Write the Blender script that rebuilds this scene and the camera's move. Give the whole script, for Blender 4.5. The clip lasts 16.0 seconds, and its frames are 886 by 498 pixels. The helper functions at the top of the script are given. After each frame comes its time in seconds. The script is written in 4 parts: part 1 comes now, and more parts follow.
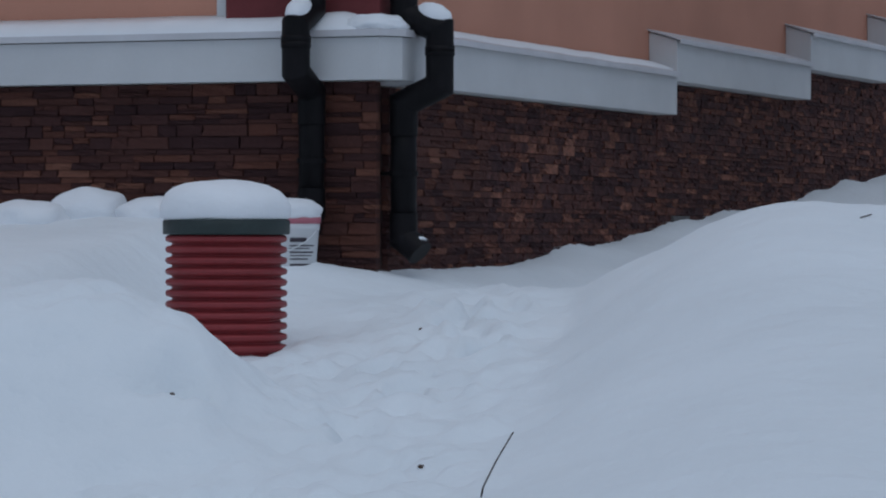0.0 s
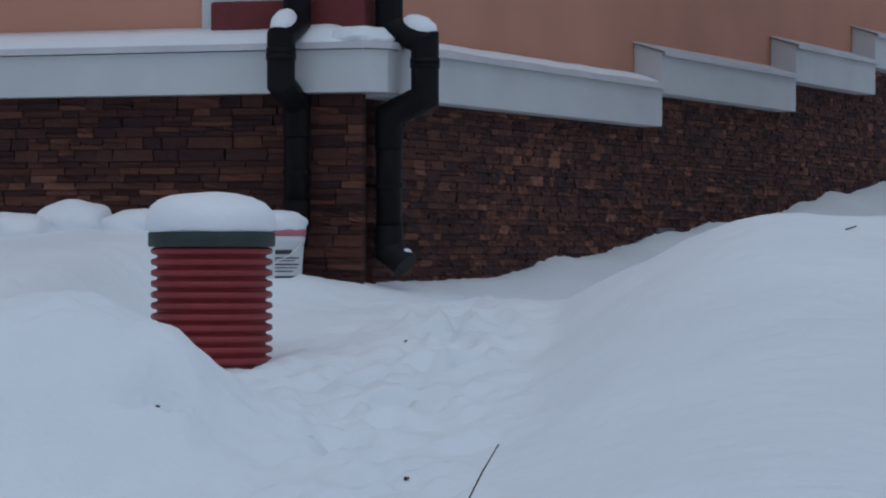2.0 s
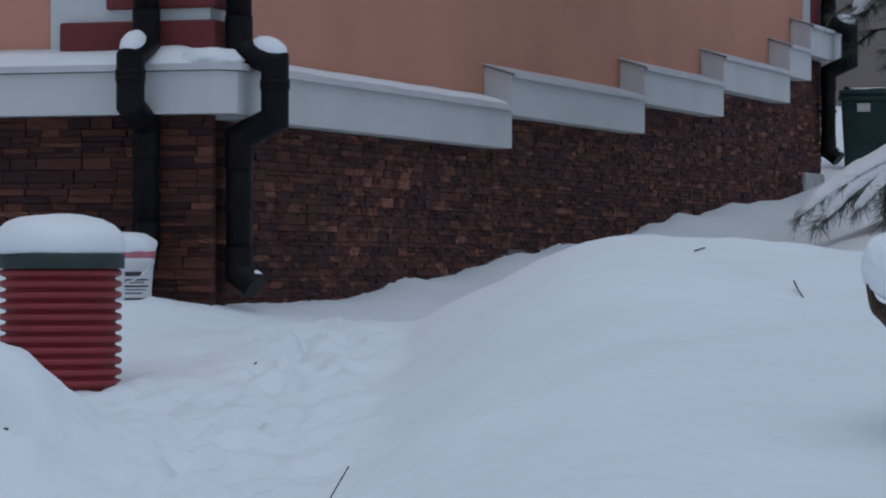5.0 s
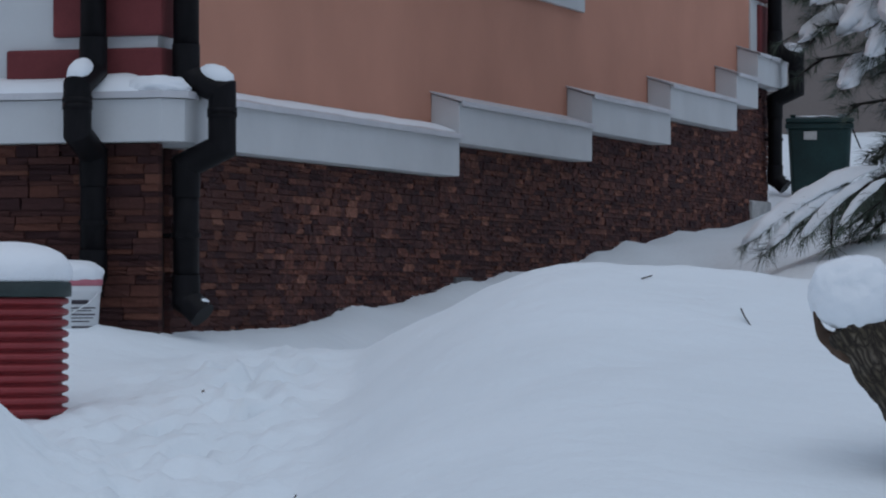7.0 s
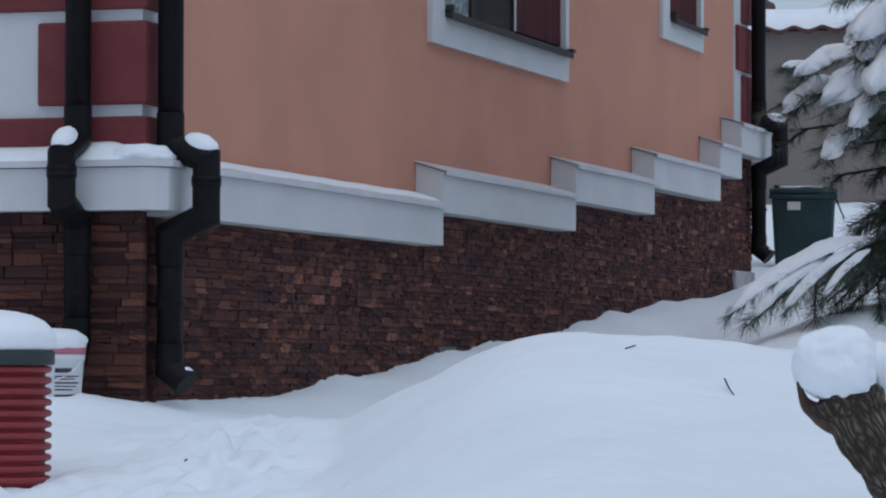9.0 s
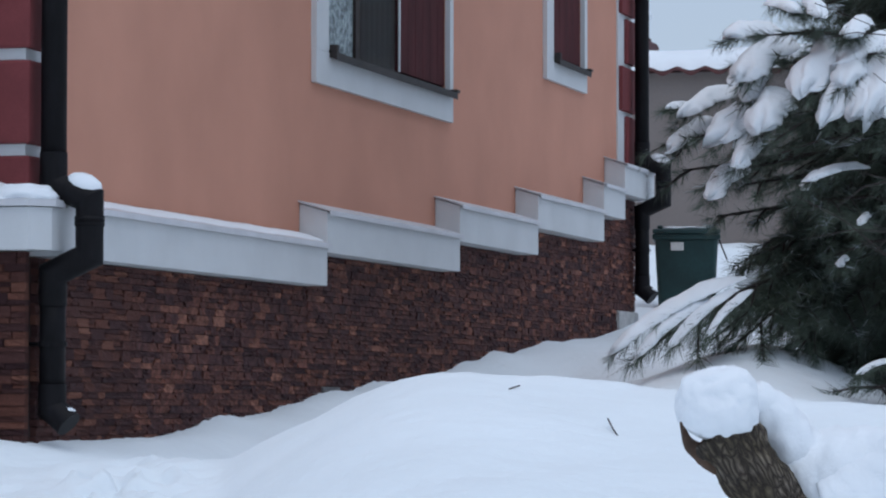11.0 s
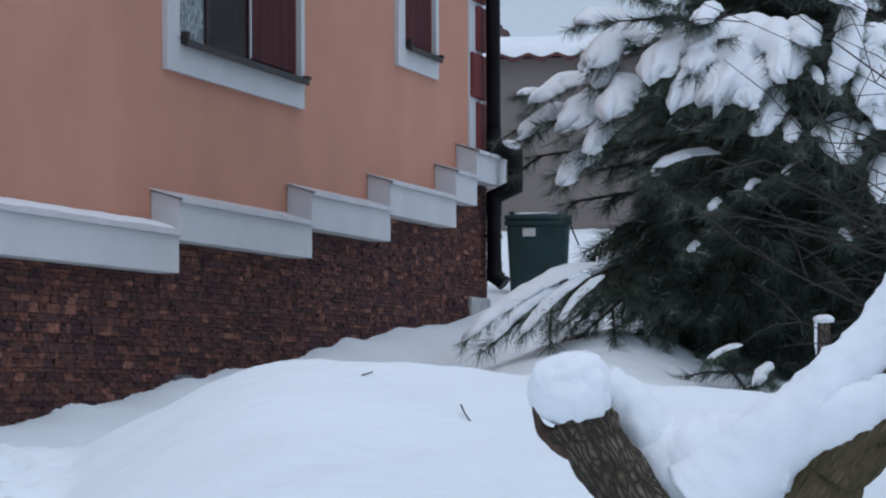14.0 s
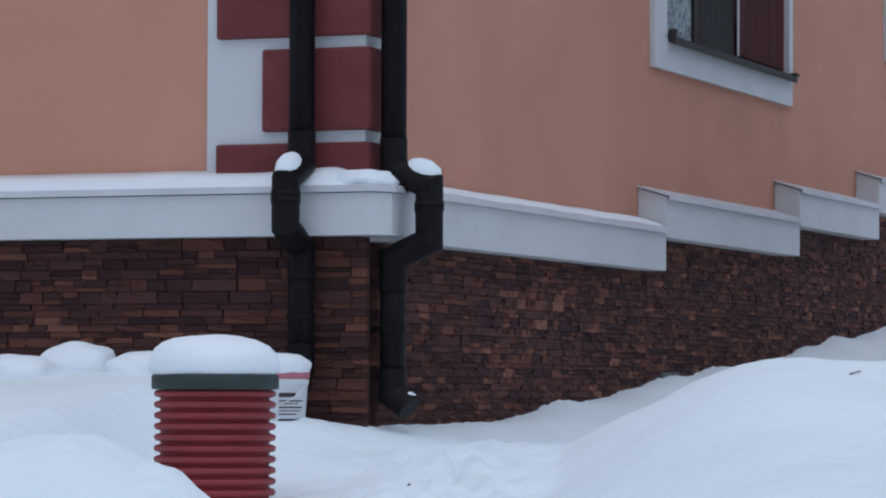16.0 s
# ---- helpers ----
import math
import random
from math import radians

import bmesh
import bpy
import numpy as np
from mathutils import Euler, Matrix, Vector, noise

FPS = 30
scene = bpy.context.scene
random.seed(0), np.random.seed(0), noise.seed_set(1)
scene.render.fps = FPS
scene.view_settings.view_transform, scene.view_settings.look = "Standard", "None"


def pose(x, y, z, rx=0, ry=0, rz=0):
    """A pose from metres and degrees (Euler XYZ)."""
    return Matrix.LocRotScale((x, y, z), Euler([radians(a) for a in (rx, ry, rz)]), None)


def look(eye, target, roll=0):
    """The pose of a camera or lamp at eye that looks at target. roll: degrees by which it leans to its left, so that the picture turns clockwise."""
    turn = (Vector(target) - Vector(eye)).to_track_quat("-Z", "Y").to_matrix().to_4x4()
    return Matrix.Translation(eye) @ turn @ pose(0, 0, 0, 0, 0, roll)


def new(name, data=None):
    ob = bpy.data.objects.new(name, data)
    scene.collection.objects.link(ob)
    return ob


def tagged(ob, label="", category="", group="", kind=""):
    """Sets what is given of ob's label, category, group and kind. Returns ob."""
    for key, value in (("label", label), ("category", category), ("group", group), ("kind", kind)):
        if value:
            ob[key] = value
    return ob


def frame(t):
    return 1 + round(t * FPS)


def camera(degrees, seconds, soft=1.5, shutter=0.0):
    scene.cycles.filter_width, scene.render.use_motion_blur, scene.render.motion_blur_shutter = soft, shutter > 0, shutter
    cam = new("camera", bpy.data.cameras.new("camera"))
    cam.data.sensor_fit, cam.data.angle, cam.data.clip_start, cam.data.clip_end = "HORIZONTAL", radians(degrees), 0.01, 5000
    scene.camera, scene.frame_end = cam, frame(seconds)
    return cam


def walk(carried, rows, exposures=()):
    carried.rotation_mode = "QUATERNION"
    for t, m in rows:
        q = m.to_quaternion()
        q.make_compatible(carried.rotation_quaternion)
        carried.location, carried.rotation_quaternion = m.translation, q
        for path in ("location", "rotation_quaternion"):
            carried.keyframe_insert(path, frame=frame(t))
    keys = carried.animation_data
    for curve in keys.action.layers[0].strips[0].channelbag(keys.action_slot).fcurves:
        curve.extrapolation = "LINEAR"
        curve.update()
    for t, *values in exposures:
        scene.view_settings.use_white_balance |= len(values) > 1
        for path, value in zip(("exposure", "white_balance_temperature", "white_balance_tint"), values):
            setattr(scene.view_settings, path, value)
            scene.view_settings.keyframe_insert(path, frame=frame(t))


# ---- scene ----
# ---- camera ----
cam = camera(14.89, 16.0, soft=2.1)
EYE = (5.257, -12.543, 1.6)
# seconds, yaw, pitch, roll: the camera stands and turns
TURN = [
    (0.0, 21.567, -0.265, 0.09),
    (0.5, 21.44, -0.218, 0.061),
    (1.0, 21.412, -0.165, 0.095),
    (1.5, 21.39, -0.115, 0.044),
    (2.0, 21.319, -0.06, 0.033),
    (2.5, 21.111, -0.011, 0.026),
    (3.0, 20.753, 0.043, 0.051),
    (3.5, 20.292, 0.091, 0.022),
    (4.0, 19.781, 0.144, -0.004),
    (4.5, 19.303, 0.213, -0.009),
    (5.0, 18.787, 0.307, -0.009),
    (5.2, 18.603, 0.352, -0.062),
    (7.5, 17.84, 0.962, 0.021),
    (8.0, 17.786, 1.209, 0.072),
    (10.3, 16.907, 2.669, 0.043),
    (10.5, 16.632, 2.669, 0.083),
    (11.0, 15.663, 2.632, 0.07),
    (11.5, 14.444, 2.596, 0.002),
    (12.0, 12.77, 2.558, -0.054),
    (12.5, 11.424, 2.519, -0.15),
    (13.0, 11.068, 2.476, -0.194),
    (13.5, 11.648, 2.437, -0.193),
    (14.0, 13.178, 2.4, -0.266),
    (14.5, 14.887, 2.39, -0.096),
    (15.0, 16.869, 2.379, -0.018),
    (15.5, 18.9, 2.387, -0.016),
    (16.0, 21.382, 2.362, 0.227),
]
walk(cam, [(t, pose(*EYE, 90 + p, -r, a)) for t, a, p, r in TURN],
     exposures=[(0.0, -1.02), (5.0, -0.95), (8.0, -0.76), (10.5, -0.24), (12.5, -0.32), (14.5, -0.35), (16.0, -0.41)])

# ---- world and light: overcast winter day, snow falling ----
world = bpy.data.worlds.new("overcast_sky")
scene.world = world
world.use_nodes = True
wn = world.node_tree.nodes
sky = wn.new("ShaderNodeTexSky")
sky.sky_type = "NISHITA"
sky.sun_disc = False
sky.sun_elevation = radians(72)
sky.sun_rotation = radians(154)
sky.air_density, sky.dust_density, sky.ozone_density = 1.0, 1.5, 1.5
cloud = wn.new("ShaderNodeMix")
cloud.data_type = "RGBA"
cloud.inputs[0].default_value = 0.6
cloud.inputs[7].default_value = (4.9, 5.9, 7.7, 1)
world.node_tree.links.new(sky.outputs[0], cloud.inputs[6])
world.node_tree.links.new(cloud.outputs[2], wn["Background"].inputs[0])
wn["Background"].inputs[1].default_value = 0.128
sun_data = bpy.data.lights.new("sun", "SUN")
sun_data.energy, sun_data.angle, sun_data.color = 1.15, radians(75), (0.88, 0.97, 1.05)
sun = new("sun", sun_data)
sun.matrix_world = look((2.4, -5.0, 18.5), (0, 0, 0))


# ---- materials ----
def material(name, color, rough=0.7, metal=0.0, spread=0.25, scale=6.0, grain=60.0, bump=0.2, dist=0.004,
             second=None, stretch=(1, 1, 1), pick="", ramp=None, spec=0.4, hard=0.2):
    """Principled material with two scales of variation and a fine relief."""
    m = bpy.data.materials.new(name)
    m.use_nodes = True
    n, l = m.node_tree.nodes, m.node_tree.links
    b = n["Principled BSDF"]
    b.inputs["Roughness"].default_value, b.inputs["Metallic"].default_value = rough, metal
    b.inputs["Specular IOR Level"].default_value = spec
    co = n.new("ShaderNodeTexCoord")
    mp = n.new("ShaderNodeMapping")
    mp.inputs["Scale"].default_value = stretch
    l.new(co.outputs["Object"], mp.inputs[0])
    big, fine = n.new("ShaderNodeTexNoise"), n.new("ShaderNodeTexNoise")
    big.inputs["Scale"].default_value, fine.inputs["Scale"].default_value = scale, grain
    big.inputs["Detail"].default_value, fine.inputs["Detail"].default_value = 6, 5
    for q in (big, fine):
        l.new(mp.outputs[0], q.inputs["Vector"])
    mix = n.new("ShaderNodeMix")
    mix.data_type = "RGBA"
    lo = tuple(c * (1 - spread) for c in color)
    hi = second or tuple(min(1, c * (1 + spread)) for c in color)
    mix.inputs[6].default_value, mix.inputs[7].default_value = (*lo, 1), (*hi, 1)
    rg = n.new("ShaderNodeMapRange")
    rg.inputs[1].default_value, rg.inputs[2].default_value = 0.5 - hard, 0.5 + hard
    l.new(big.outputs[0], rg.inputs[0])
    l.new(rg.outputs[0], mix.inputs[0])
    last = mix.outputs[2]
    if pick:
        if pick == "object":
            src = n.new("ShaderNodeObjectInfo").outputs["Random"]
        else:
            src = n.new("ShaderNodeNewGeometry").outputs["Random Per Island"]
        cr = n.new("ShaderNodeValToRGB")
        cr.color_ramp.interpolation = "LINEAR"
        while len(cr.color_ramp.elements) < len(ramp):
            cr.color_ramp.elements.new(0.5)
        for e, (p, c) in zip(cr.color_ramp.elements, ramp):
            e.position, e.color = p, (*c, 1)
        l.new(src, cr.inputs[0])
        mul = n.new("ShaderNodeMix")
        mul.data_type, mul.blend_type = "RGBA", "MULTIPLY"
        mul.inputs[0].default_value = 1
        l.new(last, mul.inputs[6])
        l.new(cr.outputs[0], mul.inputs[7])
        last = mul.outputs[2]
    gr = n.new("ShaderNodeMix")
    gr.data_type, gr.blend_type = "RGBA", "OVERLAY"
    gr.inputs[0].default_value = min(0.6, spread * 1.2)
    l.new(last, gr.inputs[6])
    l.new(fine.outputs[0], gr.inputs[7])
    l.new(gr.outputs[2], b.inputs["Base Color"])
    if bump:
        bp = n.new("ShaderNodeBump")
        bp.inputs["Strength"].default_value, bp.inputs["Distance"].default_value = bump, dist
        l.new(fine.outputs[0], bp.inputs["Height"])
        l.new(bp.outputs[0], b.inputs["Normal"])
    return m


STONE_RAMP = [(0.0, (0.45, 0.36, 0.42)), (0.35, (0.72, 0.54, 0.56)), (0.68, (0.98, 0.7, 0.64)), (0.9, (1.35, 0.9, 0.72)), (1.0, (2.3, 1.7, 1.3))]
SNOW = material("snow", (0.82, 0.87, 0.90), 0.75, spread=0.035, scale=1.3, grain=26, bump=0.35, dist=0.02, spec=0.25)
SNOW_LUMP = material("snow_lump", (0.85, 0.88, 0.91), 0.75, spread=0.03, scale=6, grain=60, bump=0.35, dist=0.008, spec=0.25)
STUCCO = material("salmon_stucco", (0.55, 0.265, 0.186), 0.9, spread=0.07, scale=1.6, grain=220, bump=0.35, dist=0.003, spec=0.2)
WHITE = material("white_paint", (0.585, 0.595, 0.6), 0.6, spread=0.05, scale=3, grain=150, bump=0.1, dist=0.002)
CAP = material("pale_grey_metal", (0.58, 0.575, 0.595), 0.55, spread=0.08, scale=4)
BURGUNDY = material("burgundy_paint", (0.165, 0.04, 0.042), 0.75, spec=0.2, spread=0.16, scale=5, grain=160, bump=0.25, dist=0.003)
STONE = material("ledge_stone", (0.108, 0.064, 0.058), 0.85, spread=0.5, scale=26, grain=110, bump=0.6, dist=0.006, pick="object", ramp=STONE_RAMP, spec=0.2)
STONE_ISLE = material("ledge_stone_joined", (0.108, 0.064, 0.058), 0.85, spread=0.5, scale=26, grain=110, bump=0.6, dist=0.006, pick="island", ramp=STONE_RAMP, spec=0.2)
MORTAR = material("dark_mortar", (0.058, 0.036, 0.033), 0.95, spread=0.3, grain=120)
PIPE = material("dark_brown_coated_metal", (0.007, 0.0063, 0.0075), 0.5, spread=0.45, scale=9, grain=50, bump=0.2, dist=0.003, stretch=(1, 1, 0.3), spec=0.14)
RED = material("red_corrugated_plastic", (0.25, 0.03, 0.034), 0.5, spread=0.14, scale=5, grain=70, bump=0.1, dist=0.002)
LID = material("dark_green_plastic", (0.028, 0.043, 0.042), 0.55, spread=0.2, scale=8, grain=90, bump=0.1)
BIN = material("green_bin_plastic", (0.008, 0.034, 0.033), 0.45, spread=0.3, scale=5, grain=60, bump=0.1, dist=0.002)
BUCKET = material("white_bucket_plastic", (0.7, 0.71, 0.72), 0.4, spread=0.05, scale=6, bump=0.05)
PINK = material("pink_plastic", (0.5, 0.16, 0.2), 0.45, spread=0.1, scale=6, bump=0.05)
INK = material("dark_print", (0.05, 0.04, 0.05), 0.6, spread=0.1, bump=0)
PAPER = material("pale_sticker", (0.55, 0.55, 0.53), 0.6, spread=0.15, scale=30, bump=0)
GREY_WALL = material("grey_render", (0.225, 0.195, 0.18), 0.9, spread=0.08, scale=0.8, grain=40, bump=0.2)
TILE = material("dark_red_tile", (0.09, 0.03, 0.03), 0.7, spread=0.25, scale=8, grain=60)


def bark(name, dark, light, moss, crack, lean):
    """Furrowed bark: long cracked plates, dark in the furrows, with mossy and pale flecks."""
    m = bpy.data.materials.new(name)
    m.use_nodes = True
    n, l = m.node_tree.nodes, m.node_tree.links
    b = n["Principled BSDF"]
    b.inputs["Roughness"].default_value, b.inputs["Specular IOR Level"].default_value = 0.9, 0.2
    co, mp = n.new("ShaderNodeTexCoord"), n.new("ShaderNodeMapping")
    mp.vector_type = "TEXTURE"
    mp.inputs["Rotation"].default_value = (0, radians(lean), 0)
    mp.inputs["Scale"].default_value = (1, 1, 6)
    l.new(co.outputs["Object"], mp.inputs[0])
    warp = n.new("ShaderNodeTexNoise")
    warp.inputs["Scale"].default_value, warp.inputs["Detail"].default_value = 14, 5
    l.new(mp.outputs[0], warp.inputs["Vector"])
    add = n.new("ShaderNodeVectorMath")
    add.operation = "MULTIPLY_ADD"
    add.inputs[1].default_value = (0.06, 0.06, 0.06)
    l.new(warp.outputs["Color"], add.inputs[0])
    l.new(mp.outputs[0], add.inputs[2])
    vo = n.new("ShaderNodeTexVoronoi")
    vo.feature = "DISTANCE_TO_EDGE"
    vo.inputs["Scale"].default_value = crack
    l.new(add.outputs[0], vo.inputs["Vector"])
    rg = n.new("ShaderNodeMapRange")
    rg.inputs[1].default_value, rg.inputs[2].default_value = 0.0, 0.42
    l.new(vo.outputs["Distance"], rg.inputs[0])
    fine, wide = n.new("ShaderNodeTexNoise"), n.new("ShaderNodeTexNoise")
    fine.inputs["Scale"].default_value, fine.inputs["Detail"].default_value = 90, 6
    wide.inputs["Scale"].default_value, wide.inputs["Detail"].default_value = 7, 4
    l.new(mp.outputs[0], fine.inputs["Vector"])
    l.new(co.outputs["Object"], wide.inputs["Vector"])
    tone = n.new("ShaderNodeMix")
    tone.data_type = "RGBA"
    tone.inputs[6].default_value, tone.inputs[7].default_value = (*light, 1), (*moss, 1)
    wr = n.new("ShaderNodeMapRange")
    wr.inputs[1].default_value, wr.inputs[2].default_value = 0.42, 0.58
    l.new(wide.outputs[0], wr.inputs[0])
    l.new(wr.outputs[0], tone.inputs[0])
    mix = n.new("ShaderNodeMix")
    mix.data_type = "RGBA"
    mix.inputs[6].default_value = (*dark, 1)
    l.new(rg.outputs[0], mix.inputs[0])
    l.new(tone.outputs[2], mix.inputs[7])
    ov = n.new("ShaderNodeMix")
    ov.data_type, ov.blend_type = "RGBA", "OVERLAY"
    ov.inputs[0].default_value = 0.6
    l.new(mix.outputs[2], ov.inputs[6])
    l.new(fine.outputs[0], ov.inputs[7])
    l.new(ov.outputs[2], b.inputs["Base Color"])
    hs = n.new("ShaderNodeMath")
    hs.operation = "MULTIPLY_ADD"
    hs.inputs[1].default_value = 0.35
    l.new(fine.outputs[0], hs.inputs[0])
    l.new(rg.outputs[0], hs.inputs[2])
    bp = n.new("ShaderNodeBump")
    bp.inputs["Strength"].default_value, bp.inputs["Distance"].default_value = 0.9, 0.012
    l.new(hs.outputs[0], bp.inputs["Height"])
    l.new(bp.outputs[0], b.inputs["Normal"])
    return m


BARK = bark("brown_bark", (0.038, 0.03, 0.025), (0.27, 0.225, 0.18), (0.165, 0.135, 0.09), 70, -28)
MOSSY = bark("olive_bark", (0.105, 0.083, 0.047), (0.165, 0.13, 0.075), (0.11, 0.09, 0.046), 80, 36)
CUT_WOOD = material("weathered_cut_wood", (0.10, 0.062, 0.042), 0.9, spread=0.35, scale=14, grain=60, bump=0.6, dist=0.01)
TWIG = material("dark_twig_bark", (0.036, 0.026, 0.024), 0.85, spread=0.3, scale=14, bump=0.2)
NEEDLE = material("pine_needles", (0.058, 0.085, 0.07), 0.6, spread=0.45, scale=3, grain=30, bump=0, second=(0.105, 0.135, 0.1))
FROST = material("snow_dusted_needles", (0.30, 0.34, 0.36), 0.8, spread=0.3, scale=5, bump=0)
PATCH = material("grey_cement", (0.13, 0.125, 0.125), 0.9, spread=0.25, scale=12, grain=60, bump=0.3)
CONCRETE = material("pale_concrete", (0.42, 0.41, 0.40), 0.9, spread=0.25, scale=9, grain=60, bump=0.4)
DARK_ROOM = material("dim_room", (0.05, 0.042, 0.04), 0.9, spread=0.1)
# two sheets behind the panes: reflections in the glass put into colour
LACY_REFLECTION = material("grey_lacy_reflection", (0.36, 0.38, 0.40), 0.9, hard=0.12, spread=0.45, scale=40, grain=60, bump=0.8, dist=0.03)
DARK_REFLECTION = material("dark_brown_reflection", (0.02, 0.013, 0.013), 0.9, spec=0.1, spread=0.4, scale=5, stretch=(1, 4, 0.3))
SILL = material("grey_brown_sill_metal", (0.04, 0.034, 0.032), 0.6, spec=0.2, spread=0.25, scale=12)
BURGUNDY_WOOD = material("burgundy_boards", (0.075, 0.02, 0.022), 0.75, spec=0.1, spread=0.25, scale=7, grain=90, bump=0.3, dist=0.003, stretch=(1, 1, 0.2))
BAG = material("pink_plastic_bag", (0.5, 0.36, 0.38), 0.5, spread=0.15)
GLASS = bpy.data.materials.new("window_glass")
GLASS.use_nodes = True
gb = GLASS.node_tree.nodes["Principled BSDF"]
gb.inputs["Base Color"].default_value = (0.85, 0.9, 0.9, 1)
gb.inputs["Roughness"].default_value, gb.inputs["Transmission Weight"].default_value, gb.inputs["IOR"].default_value = 0.03, 1.0, 1.03


# ---- mesh helpers ----
def mesh_object(name, bm, mat, smooth=False):
    me = bpy.data.meshes.new(name)
    bmesh.ops.recalc_face_normals(bm, faces=bm.faces)
    for f in bm.faces:
        f.smooth = smooth
    bm.to_mesh(me)
    bm.free()
    me.materials.append(mat)
    return new(name, me)


def part(name, bm, mat, parent, label="", smooth=False):
    ob = mesh_object(name, bm, mat, smooth)
    ob.parent = parent
    if label:
        ob["label"] = label
    return ob


def thing(name, at, label, category, group="", kind=""):
    e = new(name)
    e.location = at
    return tagged(e, label, category, group, kind)


def box(bm, lo, hi, bevel=0.0):
    r = bmesh.ops.create_cube(bm, size=1)
    c = [(a + b) / 2 for a, b in zip(lo, hi)]
    s = [b - a for a, b in zip(lo, hi)]
    for v in r["verts"]:
        v.co = Vector(c[i] + v.co[i] * s[i] for i in range(3))
    if bevel:
        es = list({e for v in r["verts"] for e in v.link_edges})
        bmesh.ops.bevel(bm, geom=es, offset=bevel, segments=2, affect="EDGES", profile=0.6)
    return bm


def boxed(lo, hi, bevel=0.0):
    return box(bmesh.new(), lo, hi, bevel)


def tube(bm, pts, radii, n=10, wob=0.0, freq=4.0, flat=1.0, caps=True):
    """A round tube along points, with an uneven radius where wob is set; flat squeezes it in z."""
    pts = [Vector(p) for p in pts]
    rings = []
    side = None
    for i, p in enumerate(pts):
        d = (pts[min(i + 1, len(pts) - 1)] - pts[max(i - 1, 0)]).normalized()
        if side is None:
            side = d.orthogonal().normalized()
        side = (side - d * side.dot(d)).normalized()
        up = d.cross(side)
        r = radii[i] if hasattr(radii, "__len__") else radii
        ring = []
        for k in range(n):
            a = 2 * math.pi * k / n
            off = side * math.cos(a) + up * math.sin(a)
            q = r * (1 + wob * noise.noise((p + off * r) * freq)) if wob else r
            w = off * q
            w.z *= flat
            ring.append(bm.verts.new(p + w))
        rings.append(ring)
    for a, b in zip(rings, rings[1:]):
        for k in range(n):
            bm.faces.new((a[k], a[(k + 1) % n], b[(k + 1) % n], b[k]))
    if caps:
        bm.faces.new(rings[0][::-1])
        bm.faces.new(rings[-1])
    return bm


def miter_pipe(bm, pts, r, n=18):
    """A pipe with sharp mitred bends."""
    pts = [Vector(p) for p in pts]
    d = (pts[1] - pts[0]).normalized()
    side = d.orthogonal().normalized()
    offs = [side * (r * math.cos(2 * math.pi * k / n)) + d.cross(side) * (r * math.sin(2 * math.pi * k / n)) for k in range(n)]
    rings = []
    for i, p in enumerate(pts):
        nd = (pts[i + 1] - p).normalized() if i < len(pts) - 1 else d
        nn = (d + nd).normalized()
        offs = [o - d * (o.dot(nn) / d.dot(nn)) for o in offs]
        rings.append([bm.verts.new(p + o) for o in offs])
        offs = [o - nd * o.dot(nd) for o in offs]
        d = nd
    for a, b in zip(rings, rings[1:]):
        for k in range(n):
            bm.faces.new((a[k], a[(k + 1) % n], b[(k + 1) % n], b[k]))
    bm.faces.new(rings[0][::-1])
    bm.faces.new(rings[-1])
    for ring in rings:
        for k in range(n):
            e = bm.edges.get((ring[k], ring[(k + 1) % n]))
            e.smooth = False
    return bm


def lathe(profile, n=48, centre=(0, 0, 0)):
    bm = bmesh.new()
    rings = []
    for r, z in profile:
        rings.append([bm.verts.new((centre[0] + r * math.cos(2 * math.pi * k / n), centre[1] + r * math.sin(2 * math.pi * k / n), centre[2] + z)) for k in range(n)])
    for a, b in zip(rings, rings[1:]):
        for k in range(n):
            bm.faces.new((a[k], a[(k + 1) % n], b[(k + 1) % n], b[k]))
    bm.faces.new(rings[0][::-1])
    bm.faces.new(rings[-1])
    return bm


def blob(centre, size, wob=0.15, freq=3.0, power=2.0, sub=4, seed=0.0):
    """A rounded lump; power above 2 makes it boxier."""
    bm = bmesh.new()
    bmesh.ops.create_icosphere(bm, subdivisions=sub, radius=1)
    for v in bm.verts:
        c = v.co.normalized()
        q = sum(abs(k) ** power for k in c) ** (-1 / power)
        q *= 1 + wob * noise.noise(c * freq + Vector((seed, seed * 2, 0)))
        v.co = Vector(centre[i] + c[i] * q * size[i] for i in range(3))
    return bm


def curve_pts(a, b, c, n):
    """n + 1 points on a bow from a past b to c."""
    a, b, c = Vector(a), Vector(b), Vector(c)
    return [a * (1 - t) ** 2 + b * 2 * t * (1 - t) + c * t * t for t in [i / n for i in range(n + 1)]]


# ---- snow-covered ground ----
def step01(v, a, b):
    t = np.clip((v - a) / (b - a), 0, 1)
    return t * t * (3 - 2 * t)


def waves(x, y, seed, size):
    """Soft unevenness from a few crossing waves."""
    rng = np.random.RandomState(seed)
    z = 0
    for k in range(9):
        a, p = rng.uniform(0, 6.28, 2)
        w = (6.28 / size) * rng.uniform(0.6, 1.9)
        z = z + np.sin((x * math.cos(a) + y * math.sin(a)) * w + p + 1.3 * np.sin(0.6 * w * (y * math.cos(a) - x * math.sin(a)) + p * 2)) / (9 * rng.uniform(0.7, 1.6))
    return z


